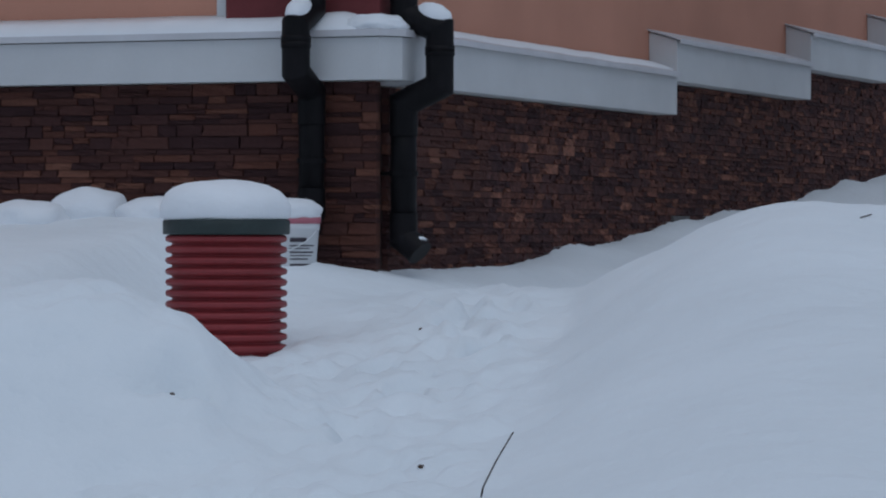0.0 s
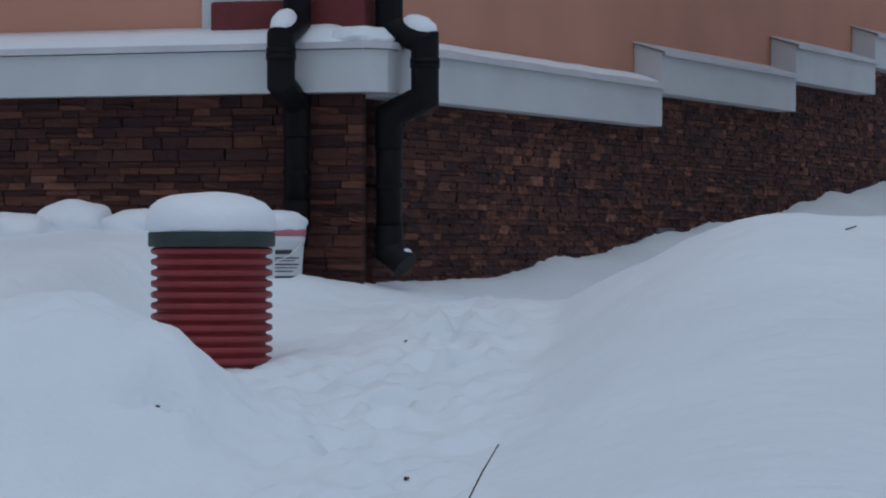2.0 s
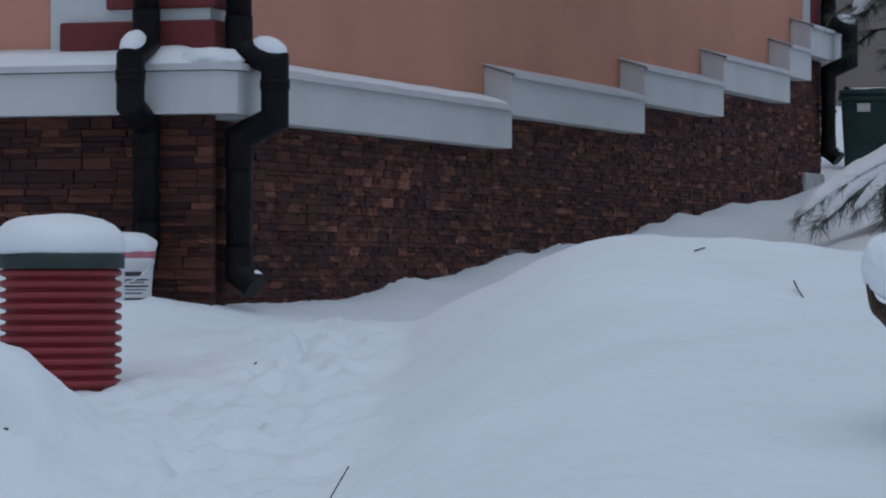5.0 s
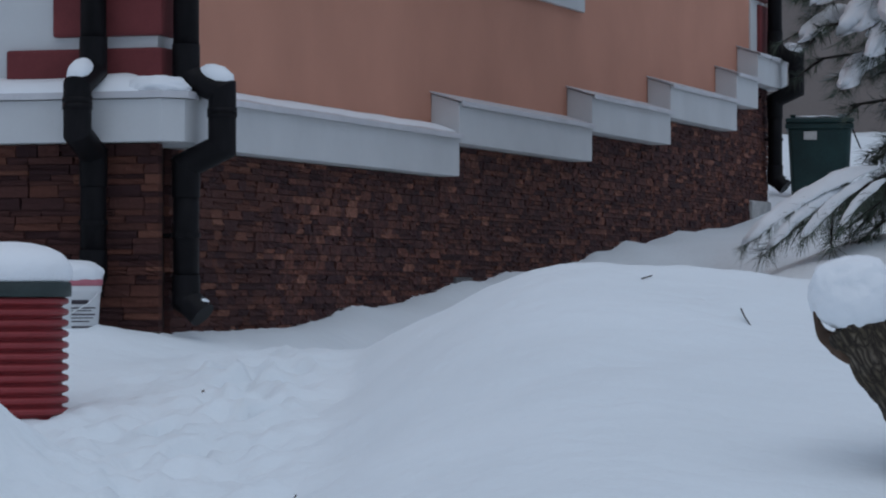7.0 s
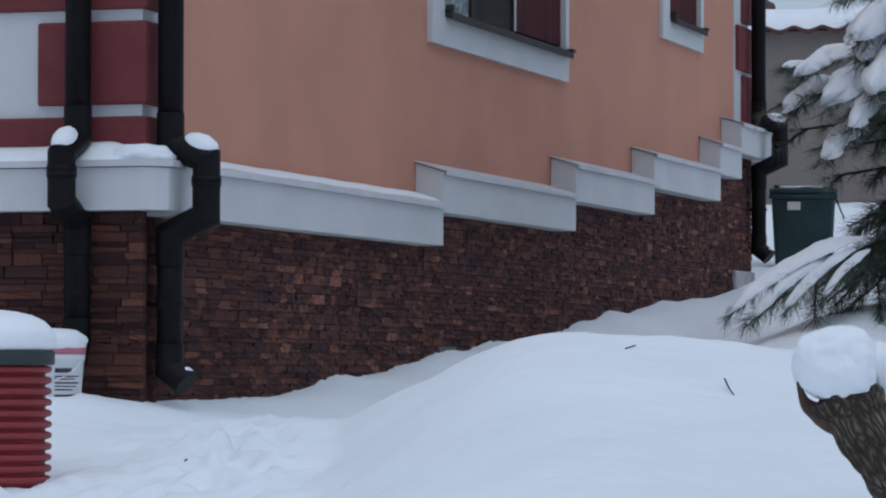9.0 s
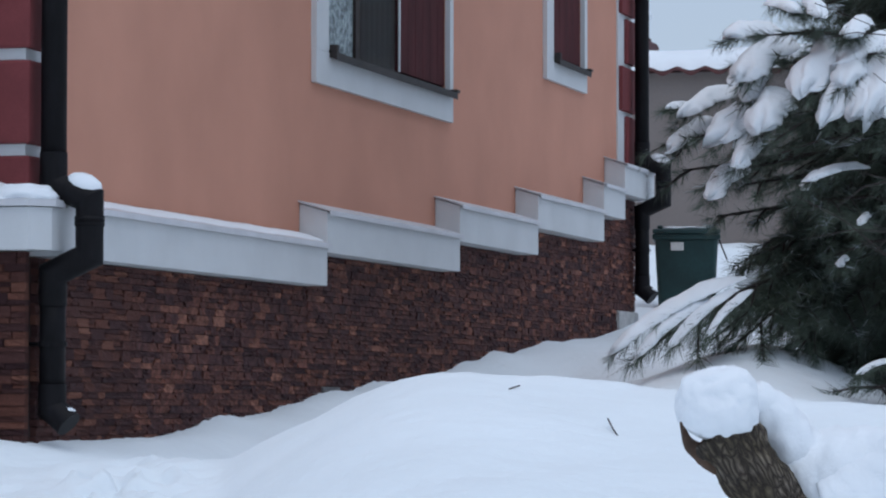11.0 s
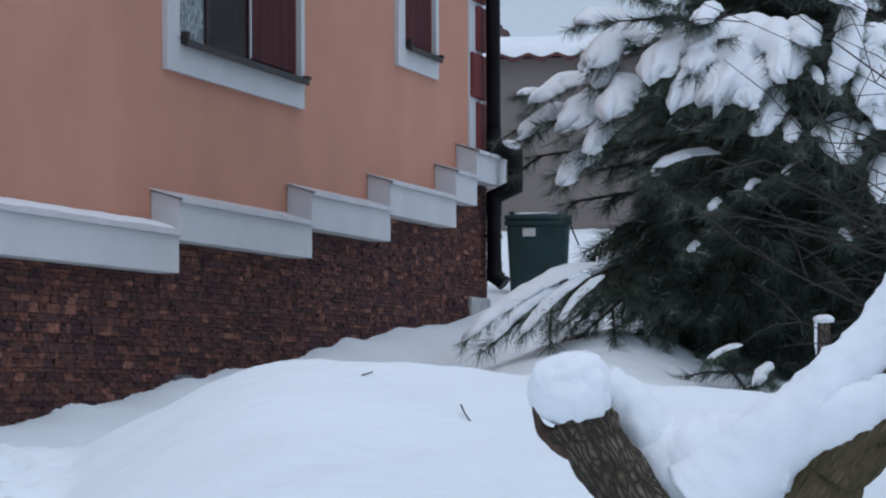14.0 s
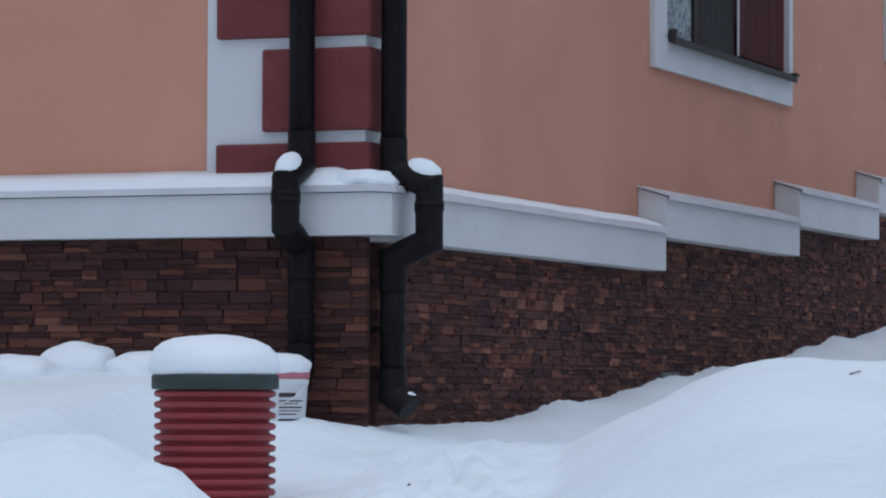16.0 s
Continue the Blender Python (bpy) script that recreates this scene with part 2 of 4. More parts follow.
def ground_z(x, y):
    x, y = np.asarray(x, float), np.asarray(y, float)
    # the slope: up to the house corner, along the wall and on to the yard behind
    soft = 0.35 * np.log1p(np.exp(np.clip(-(y + 0.0) / 0.35, -30, 30)))
    z = 1.47 - 0.145 * np.minimum(soft, 9.5)
    z = z + 0.071 * np.clip(y - 1.3, 0, 8.7) + 0.11 * np.clip(y - 10, 0, 10.5)
    # raised, shovelled bank beside the trodden path: a steep shoulder that rounds off
    edge = (x - 1.11) * 0.96 + (y + 0.72) * 0.28
    blur = 0.015 + 0.06 * step01(-y, 1.2, 3.4)
    edge = edge + 0.03 * waves(x, y, 51, 1.1)
    edge = np.where(edge / blur > 25, edge, blur * np.log1p(np.exp(np.clip(edge / blur, -30, 25))))
    rise = 1 - (1 - np.clip(edge / 0.97, 0, 1)) ** 1.75
    bank = 0.433 * rise * step01(-y, -0.535, 0.991) * (1 - step01(x, 0.669, 9.149)) * (1 - 0.55 * step01(-y, 1.887, 5.984))
    # a walked trench between the bank and the long wall
    bank = bank - 0.17 * np.exp(-((x - 0.62) / 0.34) ** 2) * step01(y, -0.7, 0.5) * (1 - step01(y, 5, 8))
    # level snow before the long wall and the rounded heap in front of it
    left = 0.27 * step01(-x, 0.2, 0.62) * step01(y, -5.0, -1.5) * (1 - step01(y, 0.0, 0.4))
    heap = 0.455 * np.exp(-(((x - 0.33) / 0.68) ** 2 + ((y + 3.42) / 0.56) ** 2) ** 1.6)
    drop = -0.05 * np.clip(x - 1.8, 0, 4) * step01(y, -6, 2) * (1 - step01(y, 6, 12))
    # a hollow broken into the heap, and a clod beside the trench
    heap = heap - 0.11 * np.exp(-(((x - 0.9) / 0.075) ** 2 + ((y + 3.58) / 0.06) ** 2) ** 2) - 0.07 * np.exp(-(((x - 0.83) / 0.045) ** 2 + ((y + 3.68) / 0.045) ** 2) ** 2)
    heap = heap + 0.045 * np.exp(-(((x - 0.93) / 0.06) ** 2 + ((y - 0.25) / 0.08) ** 2) ** 1.5)
    heap = heap + 0.085 * np.exp(-((x + 0.2) / 0.26) ** 2 - ((y + 0.42) / 0.3) ** 2)
    # drift under the pine's low boughs
    heap = heap + 0.23 * np.exp(-((x - 2.2) / 0.5) ** 2 - ((y - 4.2) / 1.0) ** 2)
    # trodden path, rough
    rough = step01(-((x - 1.11) * 0.96 + (y + 0.72) * 0.28), -0.1, 0.25) * step01(x, 0.1, 0.8) * step01(-y, -0.2, 0.6) * step01(y, -9, -6)
    fine = waves(x, y, 5, 0.32) * (0.006 + 0.045 * rough) + waves(x, y, 9, 0.9) * (0.018 + 0.014 * rough) + waves(x * 0.5 + y * 0.2, y * 1.4, 33, 0.25) * 0.011 + waves(x, y, 44, 0.13) * 0.004 + waves(x, y, 2, 3.0) * 0.03
    fine = fine + rough * 0.05 * np.abs(waves(x, y, 21, 0.26))
    # footprints with pushed-up rims along the path
    prints = np.random.RandomState(17)
    for k in range(34):
        py = prints.uniform(-4.6, -0.5)
        px = 1.11 - (py + 0.72) * 0.29 - prints.uniform(0.1, 0.3 + 0.12 * abs(py + 0.7)) - 0.12
        turn, deep = prints.uniform(-0.5, 0.9), prints.uniform(0.02, 0.05)
        u, v = (x - px) * math.cos(turn) + (y - py) * math.sin(turn), (y - py) * math.cos(turn) - (x - px) * math.sin(turn)
        q = (u / 0.055) ** 2 + (v / 0.12) ** 2
        fine = fine - deep * np.exp(-q ** 2) + 0.3 * deep * np.exp(-(np.sqrt(q) - 1.5) ** 2 * 5)
    wall = 0.05 * np.exp(-np.clip(x - 0.02, 0, 9) / 0.25) * step01(y, 0.3, 1.2) * waves(x, y, 13, 1.3) * 1.3
    return z + bank + left + heap + drop + fine + wall


def spread(lo, hi, fine_lo, fine_hi, step):
    """Even steps in the middle, growing ones out to the horizon."""
    mid = list(np.arange(fine_lo, fine_hi, step))
    out, s, v = [], step, fine_hi
    while v < hi:
        out.append(v)
        s *= 1.14
        v += s
    out.append(hi)
    back, s, v = [], step, fine_lo - step
    while v > lo:
        back.append(v)
        s *= 1.14
        v -= s
    back.append(lo)
    return np.array(back[::-1] + mid + out)


gx, gy = spread(-900, 900, -1.9, 5.2, 0.027), spread(-900, 900, -5.6, 6.0, 0.032)
GX, GY = np.meshgrid(gx, gy)
GZ = ground_z(GX, GY)
nx, ny = len(gx), len(gy)
co = np.stack([GX.ravel(), GY.ravel(), GZ.ravel()], 1)
ii = np.arange(nx * ny).reshape(ny, nx)
quads = np.stack([ii[:-1, :-1].ravel(), ii[:-1, 1:].ravel(), ii[1:, 1:].ravel(), ii[1:, :-1].ravel()], 1)
gm = bpy.data.meshes.new("ground")
gm.from_pydata(co.tolist(), [], quads.tolist())
gm.polygons.foreach_set("use_smooth", [True] * len(gm.polygons))
gm.materials.append(SNOW)
tagged(new("ground", gm), "deep white snow with a trodden path and soft banks", "snow", kind="structure")


def gz(x, y):
    return float(ground_z(x, y))


# ---- the house ----
HL, HW, TOP = 11.15, 9.0, 7.0
house = thing("house", (0, 0, 0), "salmon stucco house on a brown ledge-stone plinth with white stepped cornice", "house")
# window openings on the long wall: y0, y1, sill z, head z
WIN = [(3.93, 6.24, 3.40, 4.80), (8.755, 9.626, 3.845, 5.0)]
pieces, last_y = [], 0.0
for y0, y1, z0, z1 in WIN:
    pieces += [(last_y, y0, 0.6, TOP), (y0, y1, 0.6, z0), (y0, y1, z1, TOP)]
    last_y = y1
for y0, y1, z0, z1 in pieces + [(last_y, HL, 0.6, TOP)]:
    part("wall", boxed((-0.35, y0, z0), (0, y1, z1)), STUCCO, house)
part("wall", boxed((-HW, 0.002, 0.6), (-0.35, 0.35, TOP)), STUCCO, house)
# unseen walls and a floor coloured dark, added so the rooms stay dim
part("wall", boxed((-HW, HL - 0.35, 0.6), (-0.35, HL - 0.002, TOP)), STUCCO, house)
part("wall", boxed((-HW, 0.35, 0.6), (-HW + 0.35, HL - 0.35, TOP)), STUCCO, house)
part("floor", boxed((-HW + 0.35, 0.35, 2.3), (-0.35, HL - 0.35, 2.45)), DARK_ROOM, house)
# roof out of view, added to close the house and keep skylight right
roof = bmesh.new()
rv = [roof.verts.new(p) for p in [(0.35, -0.35, TOP), (0.35, HL + 0.35, TOP), (-HW - 0.35, HL + 0.35, TOP), (-HW - 0.35, -0.35, TOP), (-HW / 2, 3, TOP + 2.4), (-HW / 2, HL - 3, TOP + 2.4)]]
for f in [(0, 1, 2, 3), (0, 1, 5, 4), (1, 2, 5), (2, 3, 4, 5), (3, 0, 4)]:
    roof.faces.new([rv[k] for k in f])
part("roof", roof, SNOW_LUMP, house, "plain snow-white hipped roof out of view, added to close off the light")

# cornice: one run on the short wall, six rising steps along the long one
STEPS = [(0.05, 3.54, 2.19), (3.54, 6.03, 2.357), (6.03, 7.865, 2.529), (7.865, 9.69, 2.698), (9.69, 10.34, 2.88), (10.34, HL, 3.06)]
P = 0.15


def cornice_run(z, y0, y1, last, snowy):
    """A board, a projecting cap with a sloping top, and a thin snow layer, along the long wall."""
    bm = bmesh.new()
    a = y0
    b = y1 + (P if last else 0)
    box(bm, (0.0, a, z), (P, b, z + 0.206), 0.006)
    # the board's top slopes up to the wall under a thin metal sheet
    for v in bm.verts:
        if v.co.z > z + 0.1 and v.co.x < 0.02:
            v.co.z += 0.042
    c = part("cornice", bm, WHITE, house, "white painted cornice board")
    e, zz = 0.02, z + 0.208
    lo_y, hi_y = a - e, b + (0.004 if not last else e)
    cap = bmesh.new()
    prof = [(0.0, zz + 0.046), (P + e, zz - 0.004), (P + e, zz - 0.022), (P + e + 0.003, zz - 0.022), (P + e + 0.003, zz + 0.002), (0.0, zz + 0.054)]
    ends = [[cap.verts.new((px, y, pz)) for px, pz in prof] for y in (lo_y, hi_y)]
    for k in range(6):
        m = (k + 1) % 6
        cap.faces.new((ends[0][k], ends[0][m], ends[1][m], ends[1][k]))
    cap.faces.new(ends[0])
    cap.faces.new(ends[1][::-1])
    part("cap", cap, CAP, c, "pale grey metal cap sheet")
    if not snowy:
        return
    sn = bmesh.new()
    n = max(4, int((b - a) / 0.05))
    rows = []
    for i in range(n + 1):
        y = lo_y + 0.01 + (hi_y - lo_y - 0.014) * i / n
        h = 0.009 + 0.006 * noise.noise((3.1, y * 2.2, z * 7)) + 0.003 * noise.noise((1.1, y * 11, z))
        reach = 0.78 + 0.2 * noise.noise((7.3, y * 3.1, z)) + 0.1 * noise.noise((2.3, y * 14, z))
        row = []
        for t, w in ((0.0, 0.0), (0.0, 0.8), (0.3, 1.0), (0.65, 0.9), (0.92, 0.6), (1.0, 0.0)):
            t *= min(1.0, reach)
            row.append(sn.verts.new((0.001 + (P + e) * t, y, zz + 0.0545 - 0.052 * t + h * w)))
        rows.append(row)
    for r, s in zip(rows, rows[1:]):
        for k in range(5):
            sn.faces.new((r[k], r[k + 1], s[k + 1], s[k]))
    sn.faces.new(rows[0])
    sn.faces.new(rows[-1][::-1])
    part("snow_layer", sn, SNOW_LUMP, c, "thin snow on the cap", True)


for k, (y0, y1, z) in enumerate(STEPS):
    cornice_run(z, y0, y1, k == len(STEPS) - 1, k == 0)
# the run round the corner and along the short wall
bm = bmesh.new()
zc = 2.21
prof = [(-HW, 0.0), (-HW, -P), (0.085, -P), (P + 0.004, -0.075), (P + 0.004, 0.05), (0.0, 0.05)]
lo_ring = [bm.verts.new((x, y, zc)) for x, y in prof]
hi_ring = [bm.verts.new((x, y, zc + 0.168)) for x, y in prof]
for k in range(len(prof)):
    m = (k + 1) % len(prof)
    bm.faces.new((lo_ring[k], lo_ring[m], hi_ring[m], hi_ring[k]))
bm.faces.new(lo_ring)
bm.faces.new(hi_ring[::-1])
corn = part("cornice", bm, WHITE, house, "white painted cornice board")
bm = bmesh.new()
e = 0.018
prof = [(-HW, -P - e), (0.09, -P - e), (P + e + 0.005, -0.08), (P + e + 0.005, 0.05)]
inn = [(-HW, 0.0), (-0.03, 0.0), (0.0, 0.0), (0.0, 0.05)]
r0 = [bm.verts.new((x, y, zc + 0.172)) for x, y in prof]
r1 = [bm.verts.new((x, y, zc + 0.198)) for x, y in prof]
r2 = [bm.verts.new((x, y, zc + 0.258)) for x, y in inn]
r3 = [bm.verts.new((x, y, zc + 0.172)) for x, y in inn]
for ra, rb in ((r0, r1), (r1, r2), (r2, r3), (r3, r0)):
    for k in range(3):
        bm.faces.new((ra[k], ra[k + 1], rb[k + 1], rb[k]))
bm.faces.new((r0[0], r1[0], r2[0], r3[0]))
bm.faces.new((r0[3], r1[3], r2[3], r3[3]))
part("cap", bm, CAP, corn, "pale grey metal cap")
bm = bmesh.new()
rows = []
for i in range(90):
    x = -3.0 + 2.995 * i / 89
    near = math.exp(-((x + 0.12) / 0.14) ** 2)
    fade = 1 - 0.85 * float(step01(x, -0.1, 0.0))
    h = 0.02 + 0.012 * noise.noise((x * 3, 1, 1)) + 0.018 * near
    h *= fade
    rows.append([bm.verts.new(p) for p in [(x, -0.002, zc + 0.25), (x, -0.002, zc + 0.262 + 0.8 * h), (x, -P * 0.55, zc + 0.232 + 0.8 * h), (x, -P - e + 0.003, zc + 0.201 + 0.25 * h), (x, -P - e + 0.001, zc + 0.195)]])
for r, s in zip(rows, rows[1:]):
    for k in range(4):
        bm.faces.new((r[k], r[k + 1], s[k + 1], s[k]))
part("snow_layer", bm, SNOW_LUMP, corn, "thin snow on the cap", True)
part("snow_layer", blob((0.03, -0.05, zc + 0.215), (0.135, 0.115, 0.05), 0.15, 3, 2.0, sub=4), SNOW_LUMP, corn, "", True)

# corner blocks: burgundy with white joints, alternately long and short
def quoin(name, lo, hi, mat, label=""):
    return part(name, boxed(lo, hi, 0.012), mat, house, label)


part("quoin_field", boxed((-0.69, -0.012, 2.44), (0.012, 0.17, 4.9)), WHITE, house, "white corner strip")
z, k = 2.44, 0
while z < 4.7:
    h = 0.15 if k == 0 else 0.335
    wide = 0.64 if k % 2 == 0 else 0.435
    quoin("quoin_block", (-wide, -0.04, z), (0.04, 0.17, z + h), BURGUNDY, "burgundy corner block")
    z += h + 0.048
    k += 1
part("quoin_field", boxed((-0.35, 10.72, 3.29), (0.012, HL + 0.012, 5.4)), WHITE, house, "white corner strip")
z, k = 3.29, 0
while z < 5.2:
    h = 0.36 if k == 0 else 0.315
    quoin("quoin_block", (-0.3, 10.92 if k % 2 == 0 else 10.745, z), (0.04, HL + 0.04, z + h), BURGUNDY, "burgundy corner block")
    z += h + 0.03
    k += 1


# windows
def window(y0, y1, z0, z1, left, right, below, shutter_from, panes):
    w = part("window", boxed((-0.06, y0, z0), (-0.008, y0 + 0.03, z1)), TWIG, house, "window in a white surround with dark frame")
    part("frame", boxed((-0.06, y1 - 0.03, z0), (-0.05, y1, z1)), TWIG, w, "dark brown window frame")
    part("frame", boxed((-0.06, y0 + 0.03, z0), (-0.012, y1 - 0.03, z0 + 0.03)), TWIG, w)
    part("frame", boxed((-0.06, y0 + 0.03, z1 - 0.06), (-0.012, y1 - 0.03, z1)), TWIG, w)
    # white surround
    t = 0.03
    part("surround", boxed((0.0, y0 - left, z0 - below), (t, y1 + right, z0), 0.004), WHITE, w, "white window surround")
    part("surround", boxed((0.0, y0 - left, z0), (t, y0, z1 + 0.15)), WHITE, w)
    part("surround", boxed((0.0, y1, z0), (t, y1 + right, z1 + 0.15)), WHITE, w)
    part("surround", boxed((0.0, y0, z1), (t, y1, z1 + 0.15)), WHITE, w)
    # sloping dark sill with end lugs
    s = bmesh.new()
    a, b = y0 + 0.01, y1 + 0.03
    q = [s.verts.new(p) for p in [(-0.002, a, z0 - 0.01), (0.07, a, z0 - 0.04), (0.07, a, z0 + 0.0), (-0.002, a, z0 + 0.022), (-0.002, b, z0 - 0.01), (0.07, b, z0 - 0.04), (0.07, b, z0 + 0.0), (-0.002, b, z0 + 0.022)]]
    for f in [(0, 1, 2, 3), (7, 6, 5, 4), (0, 4, 5, 1), (1, 5, 6, 2), (2, 6, 7, 3), (3, 7, 4, 0)]:
        s.faces.new([q[k] for k in f])
    box(s, (0.031, a, z0 + 0.0), (0.072, a + 0.03, z0 + 0.04))
    box(s, (0.031, b - 0.02, z0 + 0.0), (0.072, b + 0.04, z0 + 0.018))
    part("sill", s, SILL, w, "dark metal sill")
    if shutter_from < y1:
        n = 6
        for k in range(n):
            a = shutter_from + (y1 - 0.004 - shutter_from) * k / n
            board = boxed((-0.04, a, z0 + 0.034), (-0.003, a + (y1 - 0.004 - shutter_from) / n - 0.002, z1 - 0.004), 0.002)
            part("shutter_board", board, BURGUNDY_WOOD, w, "burgundy shutter board")
        if panes:
            part("shutter_edge", boxed((-0.012, shutter_from - 0.018, z0 + 0.034), (-0.003, shutter_from - 0.001, z1 - 0.004)), WHITE, w, "pale edge strip")
    for a, b, mat, label in panes:
        g = part("pane", boxed((-0.022, a, z0 + 0.03), (-0.017, b, z1 - 0.06)), GLASS, w)
        g.visible_shadow = False
        # added sheet close behind the glass, coloured like what the pane reflects
        c = bmesh.new()
        n = 24
        pa = [(c.verts.new((-0.036 + 0.005 * math.sin(i * 1.9), a + (b - a) * i / n, z0)), c.verts.new((-0.036 + 0.005 * math.sin(i * 1.9), a + (b - a) * i / n, z1))) for i in range(n + 1)]
        for (p, r), (s1, s2) in zip(pa, pa[1:]):
            c.faces.new((p, s1, s2, r))
        part("reflection_sheet", c, mat, w, label, True)
    return w


w1 = window(*WIN[0], 0.205, 0.075, 0.17, 5.34, [(3.965, 4.53, LACY_REFLECTION, "grey sheet coloured like a lacy reflection in the glass"), (4.6, 5.32, DARK_REFLECTION, "dark brown sheet coloured like a reflection in the glass")])
part("mullion", boxed((-0.06, 4.53, 3.43), (-0.012, 4.6, 4.74)), TWIG, w1, "dark brown mullion")
window(*WIN[1], 0.18, 0.08, 0.145, 8.757, [])


# ---- downpipes ----
def downpipe(x, y, out, top, offz, low, label, spout):
    """A round pipe that jogs out over the cornice and back, and ends in a shoe."""
    ox, oy = out
    d = thing("downpipe", (x, y, low), label, "downpipe", "downpipes of the house")
    R = 0.052
    hi_, lo_ = offz[1] + 0.05, offz[2]
    up = bmesh.new()
    tube(up, [(0, 0, hi_ + 0.05 - low), (0, 0, top - low)], R, 16)
    part("upper_pipe", up, PIPE, d, "", True)
    j = bmesh.new()
    up_in, up_out, lo_out, lo_in = offz
    miter_pipe(j, [(0, 0, up_in + 0.13 - low), (0, 0, up_in - low), (ox, oy, up_out - low), (ox, oy, lo_out - low), (0, 0, lo_in - low), (0, 0, lo_in - 0.13 - low)], R + 0.004)
    jog = part("offset_bend", j, PIPE, d, "", True)
    for a, b in ((0.02, 0.05), (-0.03, 0.03)):
        zz = (hi_ - 0.13 if a > 0 else lo_ + 0.13) - low
        c = bmesh.new()
        tube(c, [(ox, oy, zz - 0.012), (ox, oy, zz + 0.012)], R + 0.008, 16)
        part("collar", c, PIPE, jog, "", True)
    lowp = bmesh.new()
    tube(lowp, [(0, 0, lo_ - 0.08 - low), (0, 0, 0.10)], R, 16)
    part("lower_pipe", lowp, PIPE, d, "", True)
    sx, sy = spout
    sh = bmesh.new()
    miter_pipe(sh, [(0, 0, 0.16), (0, 0, 0.06), (sx * 0.35, sy * 0.35, 0.03), (sx * 0.62, sy * 0.62, 0.0)], R + 0.004)
    shoe = part("shoe", sh, PIPE, d, "", True)
    part("snow_cap", blob((sx * 0.6, sy * 0.6, 0.056), (0.028, 0.028, 0.012), 0.2, sub=2), SNOW_LUMP, shoe, "small cap of snow", True)
    # snow lying on the upper slope of the jog
    s = bmesh.new()
    tube(s, [(ox * t, oy * t, offz[0] + 0.046 + (offz[1] - offz[0]) * t - low) for t in (0.38, 0.5, 0.7, 0.95, 1.2, 1.3)], [0.014, 0.036, 0.046, 0.046, 0.034, 0.012], 16, 0.12, 9)
    part("snow_cap", s, SNOW_LUMP, jog, "cap of snow on the bend", True)
    # brackets to the wall
    for zz in (top - 0.9, (lo_ - 0.35)):
        b = bmesh.new()
        tube(b, [(0, 0, zz - 0.01 - low), (0, 0, zz + 0.01 - low)], R + 0.007, 16)
        k = 1 / math.hypot(ox, oy)
        tube(b, [(0, 0, zz - low), (-ox * k * 0.11, -oy * k * 0.11, zz - low)], 0.008, 6)
        part("bracket", b, PIPE, d)
    return d


downpipe(-0.224, -0.11, (0.0, -0.155), 5.9, (2.50, 2.425, 2.24, 2.165), 1.62, "dark brown round metal downpipe jogging out over the cornice", (0.0, -0.12))
downpipe(0.115, 0.036, (0.155, 0.0), 5.9, (2.475, 2.415, 2.19, 2.12), 1.52, "dark brown downpipe with snow on its upper bend", (0.125, -0.02))
downpipe(0.115, 11.04, (0.155, 0.0), 5.9, (3.34, 3.28, 3.05, 2.98), 2.36, "dark brown downpipe at the far house corner", (0.125, -0.02))

# pale block under the far end of the plinth
blk = thing("concrete_block", (0, 10.75, 1.9), "weathered pale concrete block under the stone plinth", "concrete block")
part("body", boxed((-0.1, -0.2, -0.2), (0.06, 0.42, 0.36), 0.015), CONCRETE, blk)


# ---- inspection shaft, bucket and bags before the short wall ----
def shaft(x, y, base, top):
    s = thing("inspection_shaft", (x, y, base), "red corrugated plastic inspection shaft with dark lid, standing in snow", "inspection shaft")
    h = top - base
    prof = []
    pitch = 0.0375
    z = -0.1
    while z < h - 0.01:
        for dz, r in ((0.0, 0.186), (0.004, 0.19), (0.008, 0.205), (0.014, 0.2095), (0.022, 0.2095), (0.028, 0.205), (0.032, 0.19)):
            prof.append((r, z + dz))
        z += pitch
    part("corrugated_pipe", lathe(prof, 64), RED, s, "red ribbed plastic", True)
    lid = part("lid", lathe([(0.15, h - 0.005), (0.216, h - 0.002), (0.219, h + 0.003), (0.219, h + 0.044), (0.213, h + 0.049), (0.1, h + 0.05)], 64), LID, s, "dark green plastic lid", True)
    cap = bmesh.new()
    n, prof = 48, [(0.21, 0.048), (0.222, 0.058), (0.226, 0.075), (0.224, 0.10), (0.21, 0.13), (0.185, 0.153), (0.145, 0.17), (0.09, 0.181), (0.04, 0.185), (0.002, 0.186)]
    rings = []
    for r, zz in prof:
        ring = []
        for k in range(n):
            a = 2 * math.pi * k / n
            q = r * (1 + 0.035 * noise.noise((math.cos(a) * 1.5, math.sin(a) * 1.5, zz * 9)))
            ring.append(cap.verts.new((q * math.cos(a), q * math.sin(a), h + zz + 0.012 * noise.noise((q * math.cos(a) * 5, q * math.sin(a) * 5, 4)) * (zz > 0.06) - 0.03 * q * math.cos(a) * (zz > 0.1))))
        rings.append(ring)
    for a, b in zip(rings, rings[1:]):
        for k in range(n):
            cap.faces.new((a[k], a[(k + 1) % n], b[(k + 1) % n], b[k]))
    cap.faces.new(rings[-1])
    cap.faces.new(rings[0][::-1])
    part("snow_cap", cap, SNOW_LUMP, lid, "thick rounded cap of snow", True)
    return s


shaft(0.272, -1.96, 1.175, 1.597)


